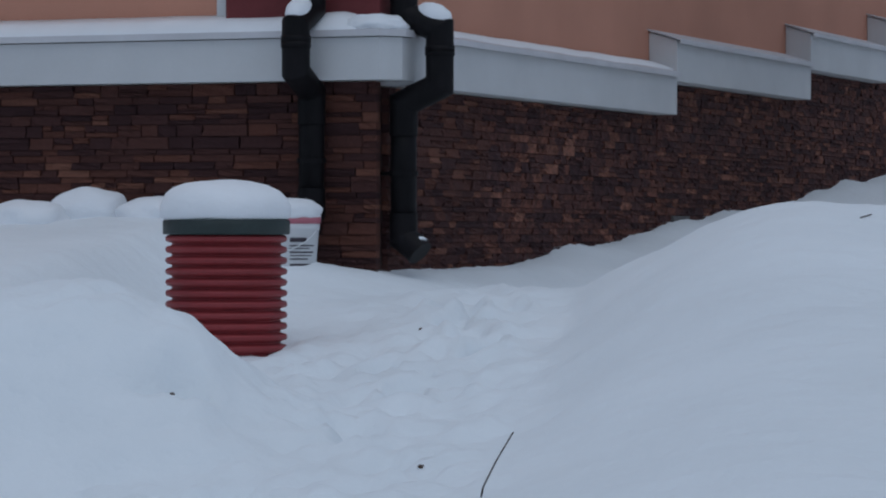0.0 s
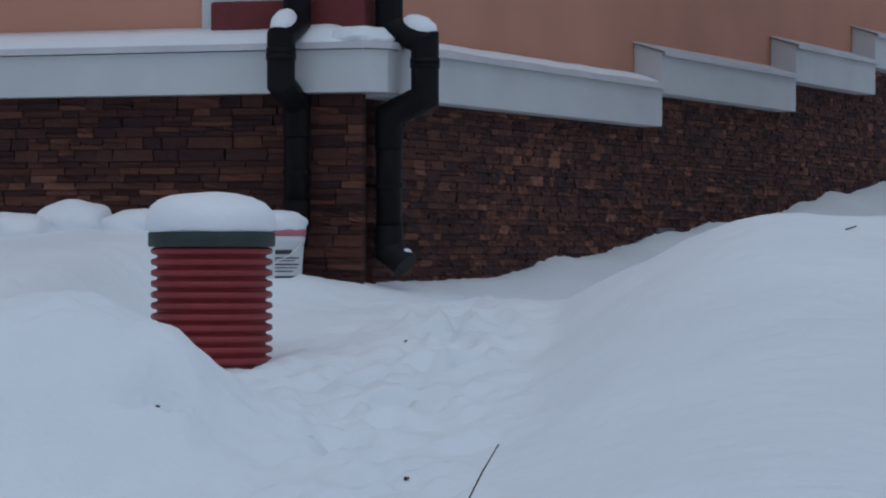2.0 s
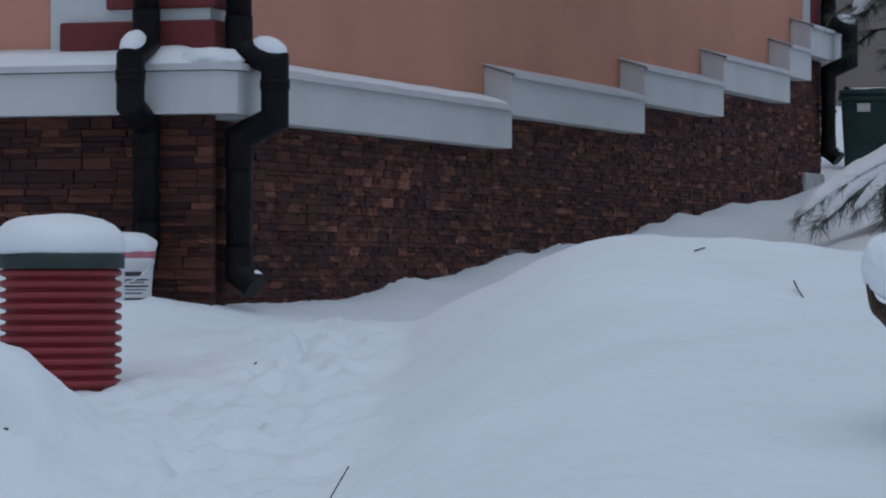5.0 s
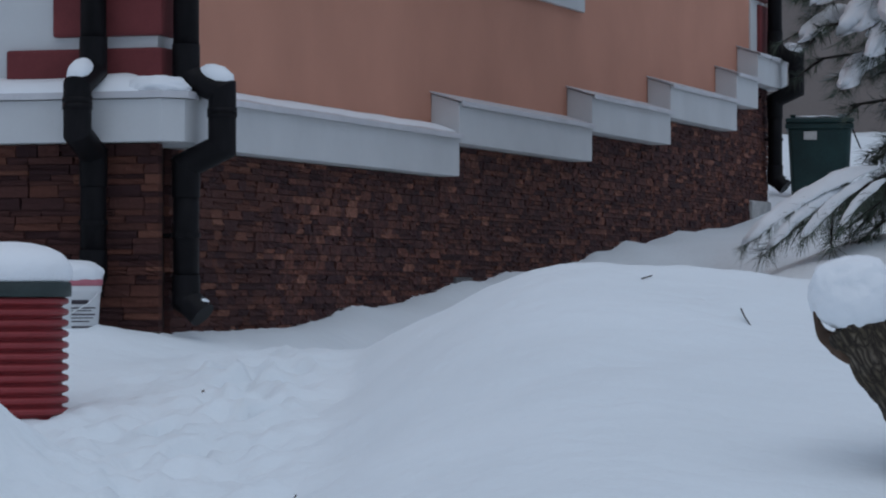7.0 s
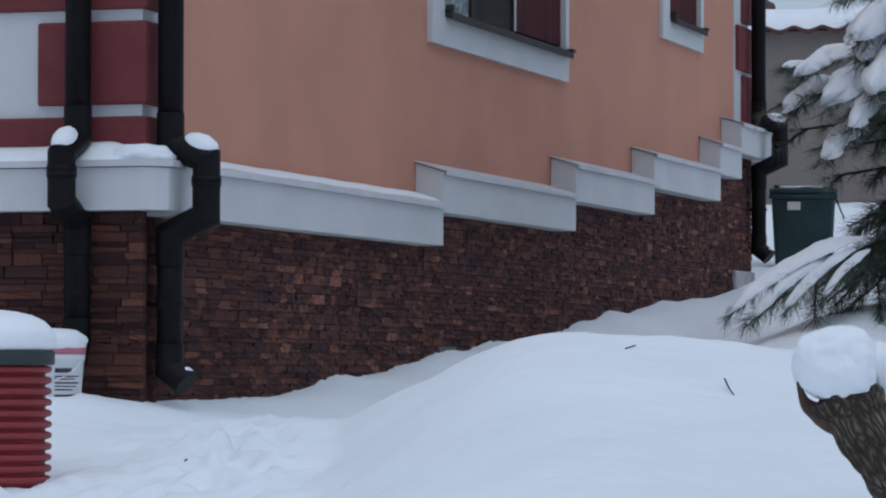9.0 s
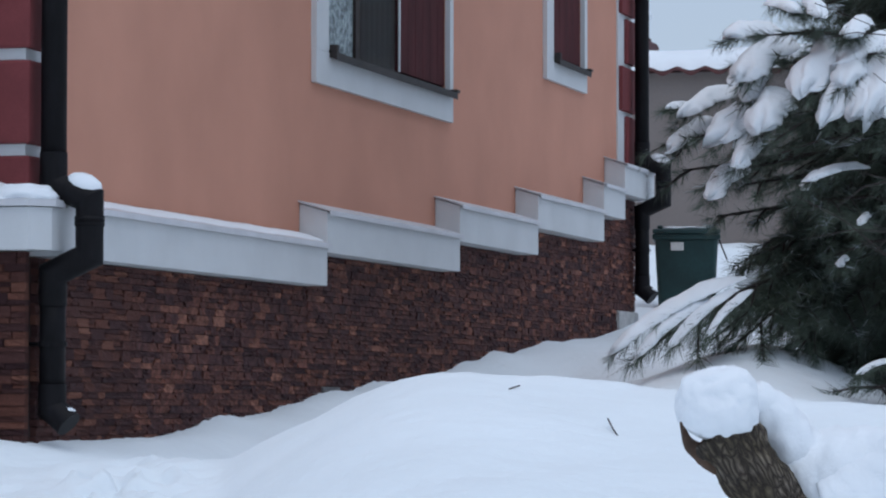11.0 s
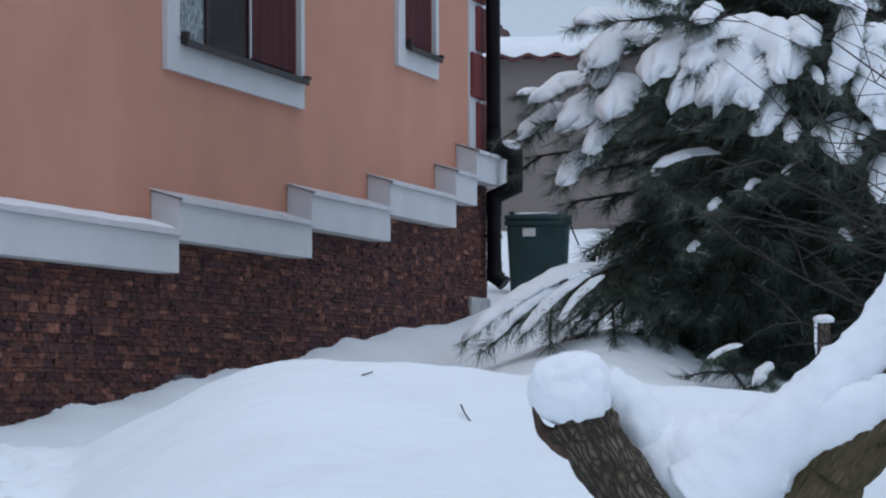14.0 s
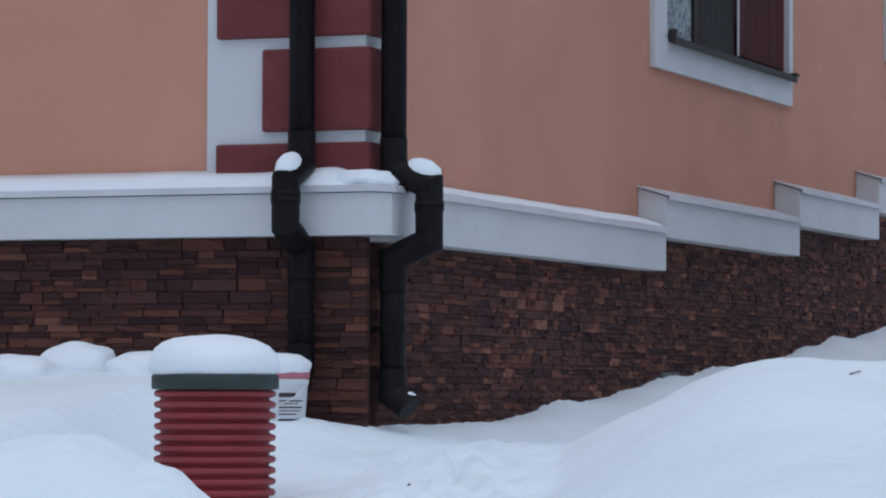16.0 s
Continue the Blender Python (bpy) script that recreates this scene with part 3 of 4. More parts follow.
def bucket(x, y, z):
    b = thing("plastic_bucket", (x, y, z), "white plastic bucket with printed label, pink lid and snow", "bucket")
    body = part("body", lathe([(0.105, 0), (0.108, 0.004), (0.122, 0.2), (0.126, 0.203), (0.126, 0.225), (0.124, 0.228)], 40), BUCKET, b, "", True)
    part("lid", lathe([(0.12, 0.225), (0.129, 0.229), (0.131, 0.24), (0.129, 0.252), (0.11, 0.256)], 40), PINK, b, "pink plastic lid", True)
    part("snow_cap", blob((0, 0, 0.272), (0.127, 0.127, 0.056), 0.06, 2.5, 2.6, 4), SNOW_LUMP, b, "rounded cap of snow", True)
    lab = bmesh.new()
    for i, (a0, a1, z0, z1) in enumerate([(-62, -28, 0.155, 0.172), (-62, -8, 0.138, 0.143), (-62, -20, 0.128, 0.132), (-62, -8, 0.112, 0.118), (-62, -14, 0.1, 0.104), (-62, -24, 0.086, 0.091), (-62, -10, 0.062, 0.07)]):
        n = 6
        rows = []
        for k in range(n + 1):
            a = radians(a0 + (a1 - a0) * k / n)
            rows.append([lab.verts.new(((0.1094 + 0.07 * zz) * math.cos(a), (0.1094 + 0.07 * zz) * math.sin(a), zz)) for zz in (z0, z1)])
        for p, q in zip(rows, rows[1:]):
            lab.faces.new((p[0], q[0], q[1], p[1]))
    part("print", lab, INK, body, "dark printed bars")
    hd = bmesh.new()
    tube(hd, [(0.128 * math.cos(a), -0.128 * abs(math.sin(a)) * 0.9 - 0.01, 0.205 - 0.09 * abs(math.sin(a))) for a in [math.pi * i / 16 for i in range(17)]], 0.0025, 6)
    part("handle", hd, BUCKET, b)
    return b


bucket(-0.215, -0.36, 1.41)


def snow_bag(x, y, z, sx, sy, sz, seed, label):
    b = thing("filled_bag", (x, y, z), label, "bag", "bags by the wall")
    part("bag", blob((0, 0, -0.01), (sx * 0.97, sy * 0.97, sz * 0.72), 0.12, 2, 2.4, 3, seed), BAG, b, "pinkish plastic bag", True)
    part("snow_cap", blob((0.0, 0, 0.022), (sx, sy, sz * 0.82), 0.12, 1.8, 2.3, 4, seed), SNOW_LUMP, b, "smooth snow cover", True)


snow_bag(-0.76, -0.42, 1.645, 0.16, 0.13, 0.095, 1, "small filled bag under smooth snow beside the bucket")
snow_bag(-1.1, -0.34, 1.665, 0.16, 0.13, 0.115, 2, "filled bag heaped with snow against the stone plinth")
snow_bag(-1.27, -0.55, 1.625, 0.17, 0.15, 0.10, 3, "low filled bag buried in snow")
snow_bag(-1.58, -0.5, 1.63, 0.2, 0.16, 0.09, 4, "low filled bag buried in snow")

# ---- wheeled bin behind the house ----
def wheeled_bin(x, y, z, turn):
    b = thing("wheeled_bin", (x, y, z), "dark green wheeled refuse bin in snow behind the house", "refuse bin")
    b.rotation_euler[2] = radians(turn)
    bm = bmesh.new()
    lo = [(-0.19, -0.22), (0.19, -0.22), (0.19, 0.22), (-0.19, 0.22)]
    hi = [(-0.235, -0.27), (0.235, -0.27), (0.235, 0.27), (-0.235, 0.27)]
    a = [bm.verts.new((p, q, 0.03)) for p, q in lo]
    c = [bm.verts.new((p, q, 0.86)) for p, q in hi]
    for k in range(4):
        bm.faces.new((a[k], a[(k + 1) % 4], c[(k + 1) % 4], c[k]))
    bm.faces.new(a[::-1])
    bm.faces.new(c)
    bmesh.ops.bevel(bm, geom=list(bm.edges), offset=0.03, segments=3, affect="EDGES", profile=0.5)
    body = part("body", bm, BIN, b)
    part("rim", boxed((-0.252, -0.288, 0.835), (0.252, 0.288, 0.875), 0.012), BIN, b)
    lid = boxed((-0.25, -0.3, 0.878), (0.25, 0.3, 0.912), 0.014)
    for v in lid.verts:
        v.co.z += 0.02 * (1 - (v.co.x / 0.25) ** 2) * (v.co.z > 0.9)
    lp = part("lid", lid, BIN, b)
    part("snow_cap", blob((0.0, 0.03, 0.925), (0.2, 0.22, 0.014), 0.3, 3, 3, 3), SNOW_LUMP, lp, "thin snow on the lid", True)
    for sx in (-0.19, 0.17):
        part("hinge", boxed((sx - 0.03, 0.3, 0.86), (sx + 0.03, 0.345, 0.93), 0.01), BIN, b)
        part("lug", boxed((sx - 0.025, -0.2, 0.92), (sx + 0.015, -0.12, 0.945), 0.008), BIN, lp)
        w = bmesh.new()
        tube(w, [(sx * 1.15 - 0.02, 0.24, 0.09), (sx * 1.15 + 0.02, 0.24, 0.09)], 0.09, 20)
        part("wheel", w, PIPE, b)
    part("sticker", boxed((-0.115, -0.277, 0.755), (-0.02, -0.262, 0.815)), PAPER, body, "pale sticker")
    st = bmesh.new()
    tube(st, [(0.24, -0.2, 0.84), (0.27, -0.21, 0.76), (0.3, -0.21, 0.69)], 0.006, 6)
    part("strap", st, PIPE, b, "loose dark strap")


wheeled_bin(0.19, 12.25, 1.985, 11)


# ---- rendered wall with tile coping, and the neighbour's eave beyond ----
gw = thing("garden_wall", (-0.9, 20.0, 2.68), "grey rendered yard wall with snow-covered tile coping", "wall")
part("wall", boxed((-9, 0, -0.5), (9, 0.3, 2.18)), GREY_WALL, gw)
bm = bmesh.new()
nT = 64
rows = []
for i in range(nT * 8 + 1):
    x = -9 + 18 * i / (nT * 8)
    w = 0.028 * math.cos(2 * math.pi * i / 8)
    rows.append([bm.verts.new((x, -0.13, 2.165 + w)), bm.verts.new((x, -0.13, 2.195 + w)), bm.verts.new((x, 0.15, 2.33 + w)), bm.verts.new((x, 0.43, 2.195 + w)), bm.verts.new((x, 0.43, 2.165 + w))])
for r, s in zip(rows, rows[1:]):
    for k in range(4):
        bm.faces.new((r[k], r[k + 1], s[k + 1], s[k]))
cop = part("tile_coping", bm, TILE, gw, "wavy dark red tiles", True)
bm = bmesh.new()
rows = []
for i in range(nT * 8 + 1):
    x = -9 + 18 * i / (nT * 8)
    w = 0.018 * math.cos(2 * math.pi * i / 8)
    h = 0.07 + 0.03 * noise.noise((x * 0.9, 0, 0))
    rows.append([bm.verts.new(p) for p in [(x, -0.12, 2.205 + w), (x, -0.1, 2.23 + w + h * 0.6), (x, 0.15, 2.36 + h), (x, 0.4, 2.22 + h), (x, 0.42, 2.2)]])
for r, s in zip(rows, rows[1:]):
    for k in range(4):
        bm.faces.new((r[k], r[k + 1], s[k + 1], s[k]))
part("snow_layer", bm, SNOW_LUMP, cop, "rounded snow along the coping", True)

nb = thing("neighbour_house", (-4.35, 26.0, 3.25), "pale neighbouring house with a snow-laden tiled eave", "house")
part("wall", boxed((-6, 0, -0.6), (0.86, 0.8, 2.55)), GREY_WALL, nb, "pale rendered wall")
rf = bmesh.new()
q = [rf.verts.new(p) for p in [(1.1, -0.4, 2.55), (1.1, 1.0, 2.55), (-3, 1.0, 4.3), (-3, -0.4, 4.3), (1.1, -0.4, 2.72), (1.1, 1.0, 2.72), (-3, 1.0, 4.47), (-3, -0.4, 4.47)]]
for f in [(0, 1, 2, 3), (4, 5, 6, 7), (0, 1, 5, 4), (1, 2, 6, 5), (2, 3, 7, 6), (3, 0, 4, 7)]:
    rf.faces.new([q[k] for k in f])
rfo = part("roof", rf, TILE, nb, "dark red tiled roof edge")
gt = bmesh.new()
tube(gt, [(1.12, -0.45, 2.6), (1.12, 1.0, 2.6)], 0.075, 10)
part("gutter", gt, TILE, nb, "dark red gutter")
sn = blob((-1.0, 0.3, 3.82), (2.12, 0.74, 0.34), 0.08, 2.5, 4, 4)
for v in sn.verts:
    v.co.z -= (v.co.x + 1.0) * 0.43
part("snow_layer", sn, SNOW_LUMP, rfo, "thick snow on the roof", True)


# ---- the forked fallen trunk in the foreground ----
def branch(bm, pts, radii, n=20, wob=0.16, freq=9, sub=6):
    """A limb through a few points, resampled finely."""
    fine, rr = [], []
    pts = [Vector(p) for p in pts]
    for i in range(len(pts) - 1):
        p0, p1, p2, p3 = pts[max(i - 1, 0)], pts[i], pts[i + 1], pts[min(i + 2, len(pts) - 1)]
        for k in range(sub):
            t = k / sub
            fine.append(0.5 * (2 * p1 + (p2 - p0) * t + (2 * p0 - 5 * p1 + 4 * p2 - p3) * t * t + (3 * p1 - p0 - 3 * p2 + p3) * t ** 3))
            rr.append(radii[i] * (1 - t) + radii[i + 1] * t)
    fine.append(pts[-1])
    rr.append(radii[-1])
    return tube(bm, fine, rr, n, wob, freq)


def furrow(bm, deep=0.009):
    """Raises ridges and plates on a limb."""
    bm.normal_update()
    for v in bm.verts:
        c = Vector((v.co.x + 0.5 * v.co.z, v.co.y, (v.co.z - 0.5 * v.co.x) * 0.3))
        v.co = v.co + v.normal * (deep * (abs(noise.noise(c * 34)) * 2 - 0.6) + 0.4 * deep * noise.noise(v.co * 70))


def snow_tube(bm, pts, radii, n=26, flat=1.0):
    """Lying snow with a crumbly skin along a few points."""
    start = len(bm.verts)
    branch(bm, pts, radii, n, 0.0, 1, 9)
    bm.verts.ensure_lookup_table()
    bm.normal_update()
    for v in list(bm.verts)[start:]:
        c = v.co
        d = 0.012 * noise.noise(c * 8) + 0.013 * noise.noise(c * 26) + 0.009 * noise.noise(c * 60)
        v.co = c + v.normal * d
    return bm


def snow_blob(centre, size, seed):
    bm = blob(centre, size, 0.0, 1, 2.2, 5, seed)
    bm.normal_update()
    for v in bm.verts:
        d = 0.018 * noise.noise(v.co * 11 + Vector((seed, 0, 0))) + 0.008 * noise.noise(v.co * 30) + 0.004 * noise.noise(v.co * 70)
        v.co = v.co + v.normal * d
    return bm


# its own axes: u to the side, v away, w up, from a point under the fork
log = thing("fallen_trunk", (3.923, -3.642, 1.334), "forked brown tree trunk sawn off, covered in thick snow", "tree trunk")
log.rotation_euler[2] = radians(11.4)
bm = bmesh.new()
branch(bm, [(-0.065, 0.03, -0.297), (-0.155, 0.01, -0.147), (-0.238, -0.01, -0.005), (-0.312, -0.03, 0.101), (-0.386, -0.04, 0.205)], [0.098, 0.092, 0.088, 0.087, 0.088], 48, 0.2, 13, 14)
furrow(bm)
stub = part("short_limb", bm, BARK, log, "sawn limb with rough bark", True)
bm = bmesh.new()
branch(bm, [(-0.49, -0.05, 0.235), (-0.482, -0.06, 0.195), (-0.466, -0.06, 0.162), (-0.428, -0.05, 0.13), (-0.395, -0.04, 0.095)], [0.004, 0.011, 0.02, 0.026, 0.016], 10, 0.4, 18)
part("bark_flap", bm, CUT_WOOD, stub, "torn bark by the cut", True)
bm = bmesh.new()
branch(bm, [(-0.312, -0.05, 0.255), (-0.327, -0.07, 0.213), (-0.36, -0.09, 0.176), (-0.405, -0.09, 0.156)], [0.006, 0.011, 0.012, 0.006], 8, 0.4, 18)
part("cut_rim", bm, CUT_WOOD, stub, "reddish rim of the saw cut", True)
part("snow_cap", snow_blob((-0.393, -0.05, 0.27), (0.111, 0.111, 0.099), 3), SNOW_LUMP, stub, "round cap of snow on the cut end", True)
bm = bmesh.new()
snow_tube(bm, [(-0.315, 0.04, 0.288), (-0.25, 0.07, 0.228), (-0.175, 0.1, 0.138), (-0.105, 0.12, 0.048), (-0.02, 0.12, -0.087)], [0.05, 0.07, 0.085, 0.105, 0.14])
part("snow_bank", bm, SNOW_LUMP, stub, "snow along the limb", True)
bm = bmesh.new()
branch(bm, [(0.135, 0.05, -0.267), (0.225, 0.03, -0.057), (0.342, 0.0, 0.123), (0.495, 0.0, 0.348), (0.615, 0.0, 0.543), (0.705, 0.01, 0.681), (0.75, 0.02, 0.746)], [0.165, 0.128, 0.088, 0.083, 0.082, 0.084, 0.084], 40, 0.14, 11, 10)
furrow(bm, 0.005)
limb = part("long_limb", bm, MOSSY, log, "rising limb with greenish bark", True)
bm = bmesh.new()
branch(bm, [(0.292, -0.02, 0.048), (0.352, -0.05, 0.135), (0.42, -0.06, 0.171), (0.51, -0.06, 0.206), (0.606, -0.06, 0.247)], [0.09, 0.069, 0.048, 0.039, 0.033], 24, 0.16, 12)
side = part("side_stub", bm, MOSSY, limb, "sawn side stub", True)
bm = bmesh.new()
branch(bm, [(0.315, -0.05, 0.026), (0.383, -0.06, 0.078), (0.417, -0.06, 0.116), (0.423, -0.06, 0.131)], [0.045, 0.051, 0.033, 0.009], 14, 0.2, 14)
part("knot", bm, MOSSY, limb, "dark knot", True)
bm = bmesh.new()
snow_tube(bm, [(-0.045, 0, -0.042), (0.045, -0.02, 0.033), (0.158, -0.04, 0.145), (0.292, -0.05, 0.273), (0.413, -0.05, 0.423), (0.517, -0.05, 0.588), (0.611, -0.04, 0.723), (0.672, -0.03, 0.801), (0.699, -0.02, 0.813)], [0.143, 0.132, 0.111, 0.084, 0.065, 0.056, 0.051, 0.044, 0.021])
part("snow_bank", bm, SNOW_LUMP, limb, "thick snow along the limb", True)
bm = bmesh.new()
snow_tube(bm, [(0.135, 0.05, 0.123), (0.233, -0.04, 0.161), (0.33, -0.09, 0.216), (0.435, -0.1, 0.251), (0.525, -0.1, 0.27), (0.585, -0.09, 0.285), (0.603, -0.08, 0.288)], [0.03, 0.09, 0.069, 0.051, 0.042, 0.033, 0.015])
part("snow_bank", bm, SNOW_LUMP, side, "snow on the stub", True)
bm = bmesh.new()
snow_tube(bm, [(-0.22, 0.16, 0.03), (-0.09, 0.12, 0.045), (0.03, 0.06, 0.055), (0.135, -0.01, 0.075), (0.215, -0.05, 0.05)], [0.13, 0.16, 0.165, 0.145, 0.07], 40)
part("snow_drift", bm, SNOW_LUMP, log, "snow lodged in the fork", True)
bm = bmesh.new()
snow_tube(bm, [(-0.07, 0.12, -0.14), (0.02, 0.08, -0.1), (0.11, 0.03, -0.08), (0.16, 0.0, -0.12)], [0.12, 0.17, 0.16, 0.09], 36)
part("snow_drift", bm, SNOW_LUMP, log, "snow heaped under the fork", True)
for line, r in (([(0.579, 0, 0.255), (0.645, 0.02, 0.138), (0.72, 0.05, 0.048), (0.825, 0.06, -0.035)], 0.007), ([(0.525, 0, 0.221), (0.57, 0, 0.123), (0.603, 0, 0.003)], 0.003), ([(0.435, 0, 0.145), (0.54, 0.03, 0.168), (0.705, 0.1, 0.138)], 0.003)):
    bm = bmesh.new()
    branch(bm, line, [r] * (len(line) - 1) + [r * 0.7], 6, 0)
    part("shoot", bm, TWIG, log, "thin dark shoot")


# ---- pine with snow-laden boughs ----
rng = random.Random(11)
TX, TY = 3.24, 5.1
pine = thing("pine_tree", (TX, TY, gz(TX, TY)), "dark green pine with long needles and heavy snow on its boughs", "tree")
tz = gz(TX, TY)
bm = bmesh.new()
branch(bm, [(0, 0, -0.2), (0.03, 0, 0.8), (-0.02, 0.02, 1.8), (0.0, 0, 3.0), (0.0, 0, 4.2)], [0.12, 0.1, 0.085, 0.06, 0.02], 12, 0.1)
part("trunk", bm, TWIG, pine, "dark pine trunk", True)
needle_v, needle_f = [], []
frost_v, frost_f = [], []


def brush(p, d, n, length, rad):
    """A tuft of needles round a shoot."""
    d = d.normalized()
    s = d.orthogonal().normalized()
    u = d.cross(s)
    dusty = 0.5 if rng.random() < 0.12 else 0.03
    for _ in range(n):
        a, along = rng.uniform(0, 6.283), rng.uniform(-0.5, 0.5)
        out = s * math.cos(a) + u * math.sin(a)
        way = (d * rng.uniform(0.5, 1.0) + out * rng.uniform(0.35, rad)).normalized()
        base = p + d * (along * length)
        ln = length * rng.uniform(0.75, 1.15)
        tip = base + way * ln + Vector((0, 0, -0.012))
        w = way.cross(Vector((rng.uniform(-1, 1), rng.uniform(-1, 1), rng.uniform(-1, 1)))).normalized() * 0.002
        # some tufts hold a dusting of snow on their upper needles
        vs, fs = (frost_v, frost_f) if rng.random() < (dusty if way.z > -0.1 else 0.02) else (needle_v, needle_f)
        k = len(vs)
        vs.extend((base - w, base + w, tip))
        fs.append((k, k + 1, k + 2))


wood = bmesh.new()


def bough(root, tip, lift, tufts, length=0.12, n=34, twigs=6):
    """A bowed bough with side shoots, all carrying needles; returns its points."""
    root, tip = Vector(root), Vector(tip)
    mid = root.lerp(tip, 0.55) + Vector((0, 0, lift))
    pts = curve_pts(root, mid, tip, 9)
    tube(wood, pts, [0.02 - 0.0016 * i for i in range(10)], 6)
    for i in range(3, 10):
        brush(pts[i], pts[i] - pts[i - 1], n, length, 1.0)
    for k in range(twigs):
        t = rng.uniform(0.35, 0.98)
        i = min(8, int(t * 9))
        p = pts[i].lerp(pts[i + 1], t * 9 - i)
        d = (pts[i + 1] - pts[i]).normalized()
        sgn = 1 if k % 2 else -1
        sd = d.cross(Vector((0, 0, 1))).normalized() * sgn
        e = p + (d * rng.uniform(0.5, 1.0) + sd * rng.uniform(0.5, 1.1) + Vector((0, 0, rng.uniform(-0.55, 0.1)))).normalized() * rng.uniform(0.16, 0.36)
        tube(wood, [p, p.lerp(e, 0.5) + Vector((0, 0, 0.01)), e], [0.008, 0.006, 0.004], 5)
        for j in range(tufts):
            f = (j + 1) / tufts
            brush(p.lerp(e, f), e - p, n, length, 1.0)
    return pts


def pad(root, tip, w, thick=0.62, carried=True):
    """Snow lying on a drooping spray: smooth and domed above, ragged where needle tips break its edge."""
    seed = len(pine.children) * 1.7
    w *= 1.2 if tip[0] > -0.7 or tip[2] < 0.5 else 1.4
    root, tip = Vector(root), Vector(tip)
    d = (tip - root).normalized()
    line = curve_pts(root, root.lerp(tip, 0.5) + Vector((0, -0.02, 0.25 * w + 0.12 * (tip - root).length)), tip, 30)
    side = d.cross(Vector((0, 0, 1))).normalized()
    if carried:
        bough((root.x * 0.05, root.y * 0.05, root.z - 0.06), tip - d * 0.07 + Vector((0, 0.05, -0.7 * w - 0.07)), 0.02, 3, 0.095)
    bm = bmesh.new()
    rings, n = [], 34
    for i, c in enumerate(line):
        u = i / 30
        full = min(1.0, (u / 0.25) ** 0.6 if u > 0 else 0.0) * (max(0.0, 1 - ((u - 0.5) / 0.5) ** 4) ** 0.5 if u > 0.5 else 1.0)
        full = max(0.03, full)
        nn = side.cross((line[min(i + 1, 30)] - line[max(i - 1, 0)]).normalized())
        if nn.z < 0:
            nn = -nn
        ring = []
        for k in range(n):
            a = 2 * math.pi * k / n
            x, y = math.cos(a), math.sin(a)
            tooth = 1 + 0.35 * abs(x) ** 3 * noise.noise((u * 11 + seed, x * 2, seed)) + 0.38 * noise.noise((u * 3.2, seed, x * 1.4))
            off = side * (x * w * full * tooth) + nn * (y * w * full * (thick if y > 0 else 0.22))
            off.z -= 0.3 * w * x * x * full
            p = c + off
            p = p + nn * (w * (0.16 * noise.noise(p * 11) + 0.1 * noise.noise(p * 28)) * full * (0.4 + 0.6 * (y > -0.1)))
            q = noise.noise(p * 55)
            p = p + d * (w * max(0.0, u - 0.4) * (1.5 * noise.noise((x * 2.1 + seed, seed, 3)) + 0.8 * noise.noise((x * 6, seed, 5))) + 0.007 * q)
            p = p + side * (w * 0.45 * noise.noise((u * 2.6 + seed, seed, 1)))
            ring.append(bm.verts.new(p))
        rings.append(ring)
    for a, b in zip(rings, rings[1:]):
        for k in range(n):
            bm.faces.new((a[k], a[(k + 1) % n], b[(k + 1) % n], b[k]))
    bm.faces.new(rings[0][::-1])
    bm.faces.new(rings[-1])
    part("snow_load", bm, SNOW_LUMP, pine, "clump of snow on a bough", True)
    for u in (8, 12, 16, 20, 24, 27, 30):
        for sg in (-1, 1):
            p = line[u] + side * (sg * w * 0.62 * (1 if u < 27 else 0.4)) + Vector((0, 0, -0.3 * w))
            brush(p, d * 0.8 + side * (0.55 * sg) + Vector((0, 0, -0.35)), 20, 0.085, 0.8)


# sprays that carry snow, from where the snow begins to its tip, with its half width
pad((-0.90, -0.91, 1.77), (-1.14, -1.23, 1.75), 0.061)
pad((-0.84, -1.00, 1.74), (-1.03, -1.31, 1.53), 0.078)
pad((-1.17, -0.61, 1.53), (-1.42, -0.93, 1.39), 0.057)
pad((-1.43, -0.51, 1.45), (-1.52, -0.80, 1.44), 0.026)
pad((-1.31, -0.49, 1.38), (-1.50, -0.80, 1.23), 0.058)
pad((-0.87, -0.81, 1.46), (-1.23, -1.15, 1.23), 0.107)
pad((-1.04, -1.01, 1.28), (-1.06, -1.29, 1.10), 0.047)
pad((-1.12, -0.83, 1.15), (-1.25, -1.13, 0.96), 0.053)
pad((-0.57, -1.20, 1.71), (-0.71, -1.50, 1.44), 0.082)
pad((-0.41, -1.29, 1.79), (-0.49, -1.58, 1.69), 0.049)
pad((-0.31, -1.23, 1.75), (-0.58, -1.55, 1.30), 0.098)
pad((-0.23, -1.33, 1.74), (-0.34, -1.62, 1.31), 0.103)
pad((-0.15, -1.39, 1.71), (-0.03, -1.65, 1.41), 0.092)
pad((-0.14, -1.37, 1.40), (-0.16, -1.64, 1.15), 0.065)
pad((-0.07, -1.38, 1.24), (-0.02, -1.65, 1.11), 0.035)
pad((-0.03, -1.39, 1.71), (0.08, -1.65, 1.56), 0.059)
pad((0.27, -1.36, 1.82), (0.21, -1.64, 1.38), 0.059)
pad((0.33, -1.33, 1.68), (0.44, -1.59, 1.24), 0.119)
pad((0.44, -1.29, 1.68), (0.58, -1.55, 1.38), 0.086)
pad((0.35, -1.34, 1.57), (0.33, -1.62, 1.30), 0.070)
pad((0.40, -1.15, 1.77), (0.91, -1.38, 1.42), 0.093)
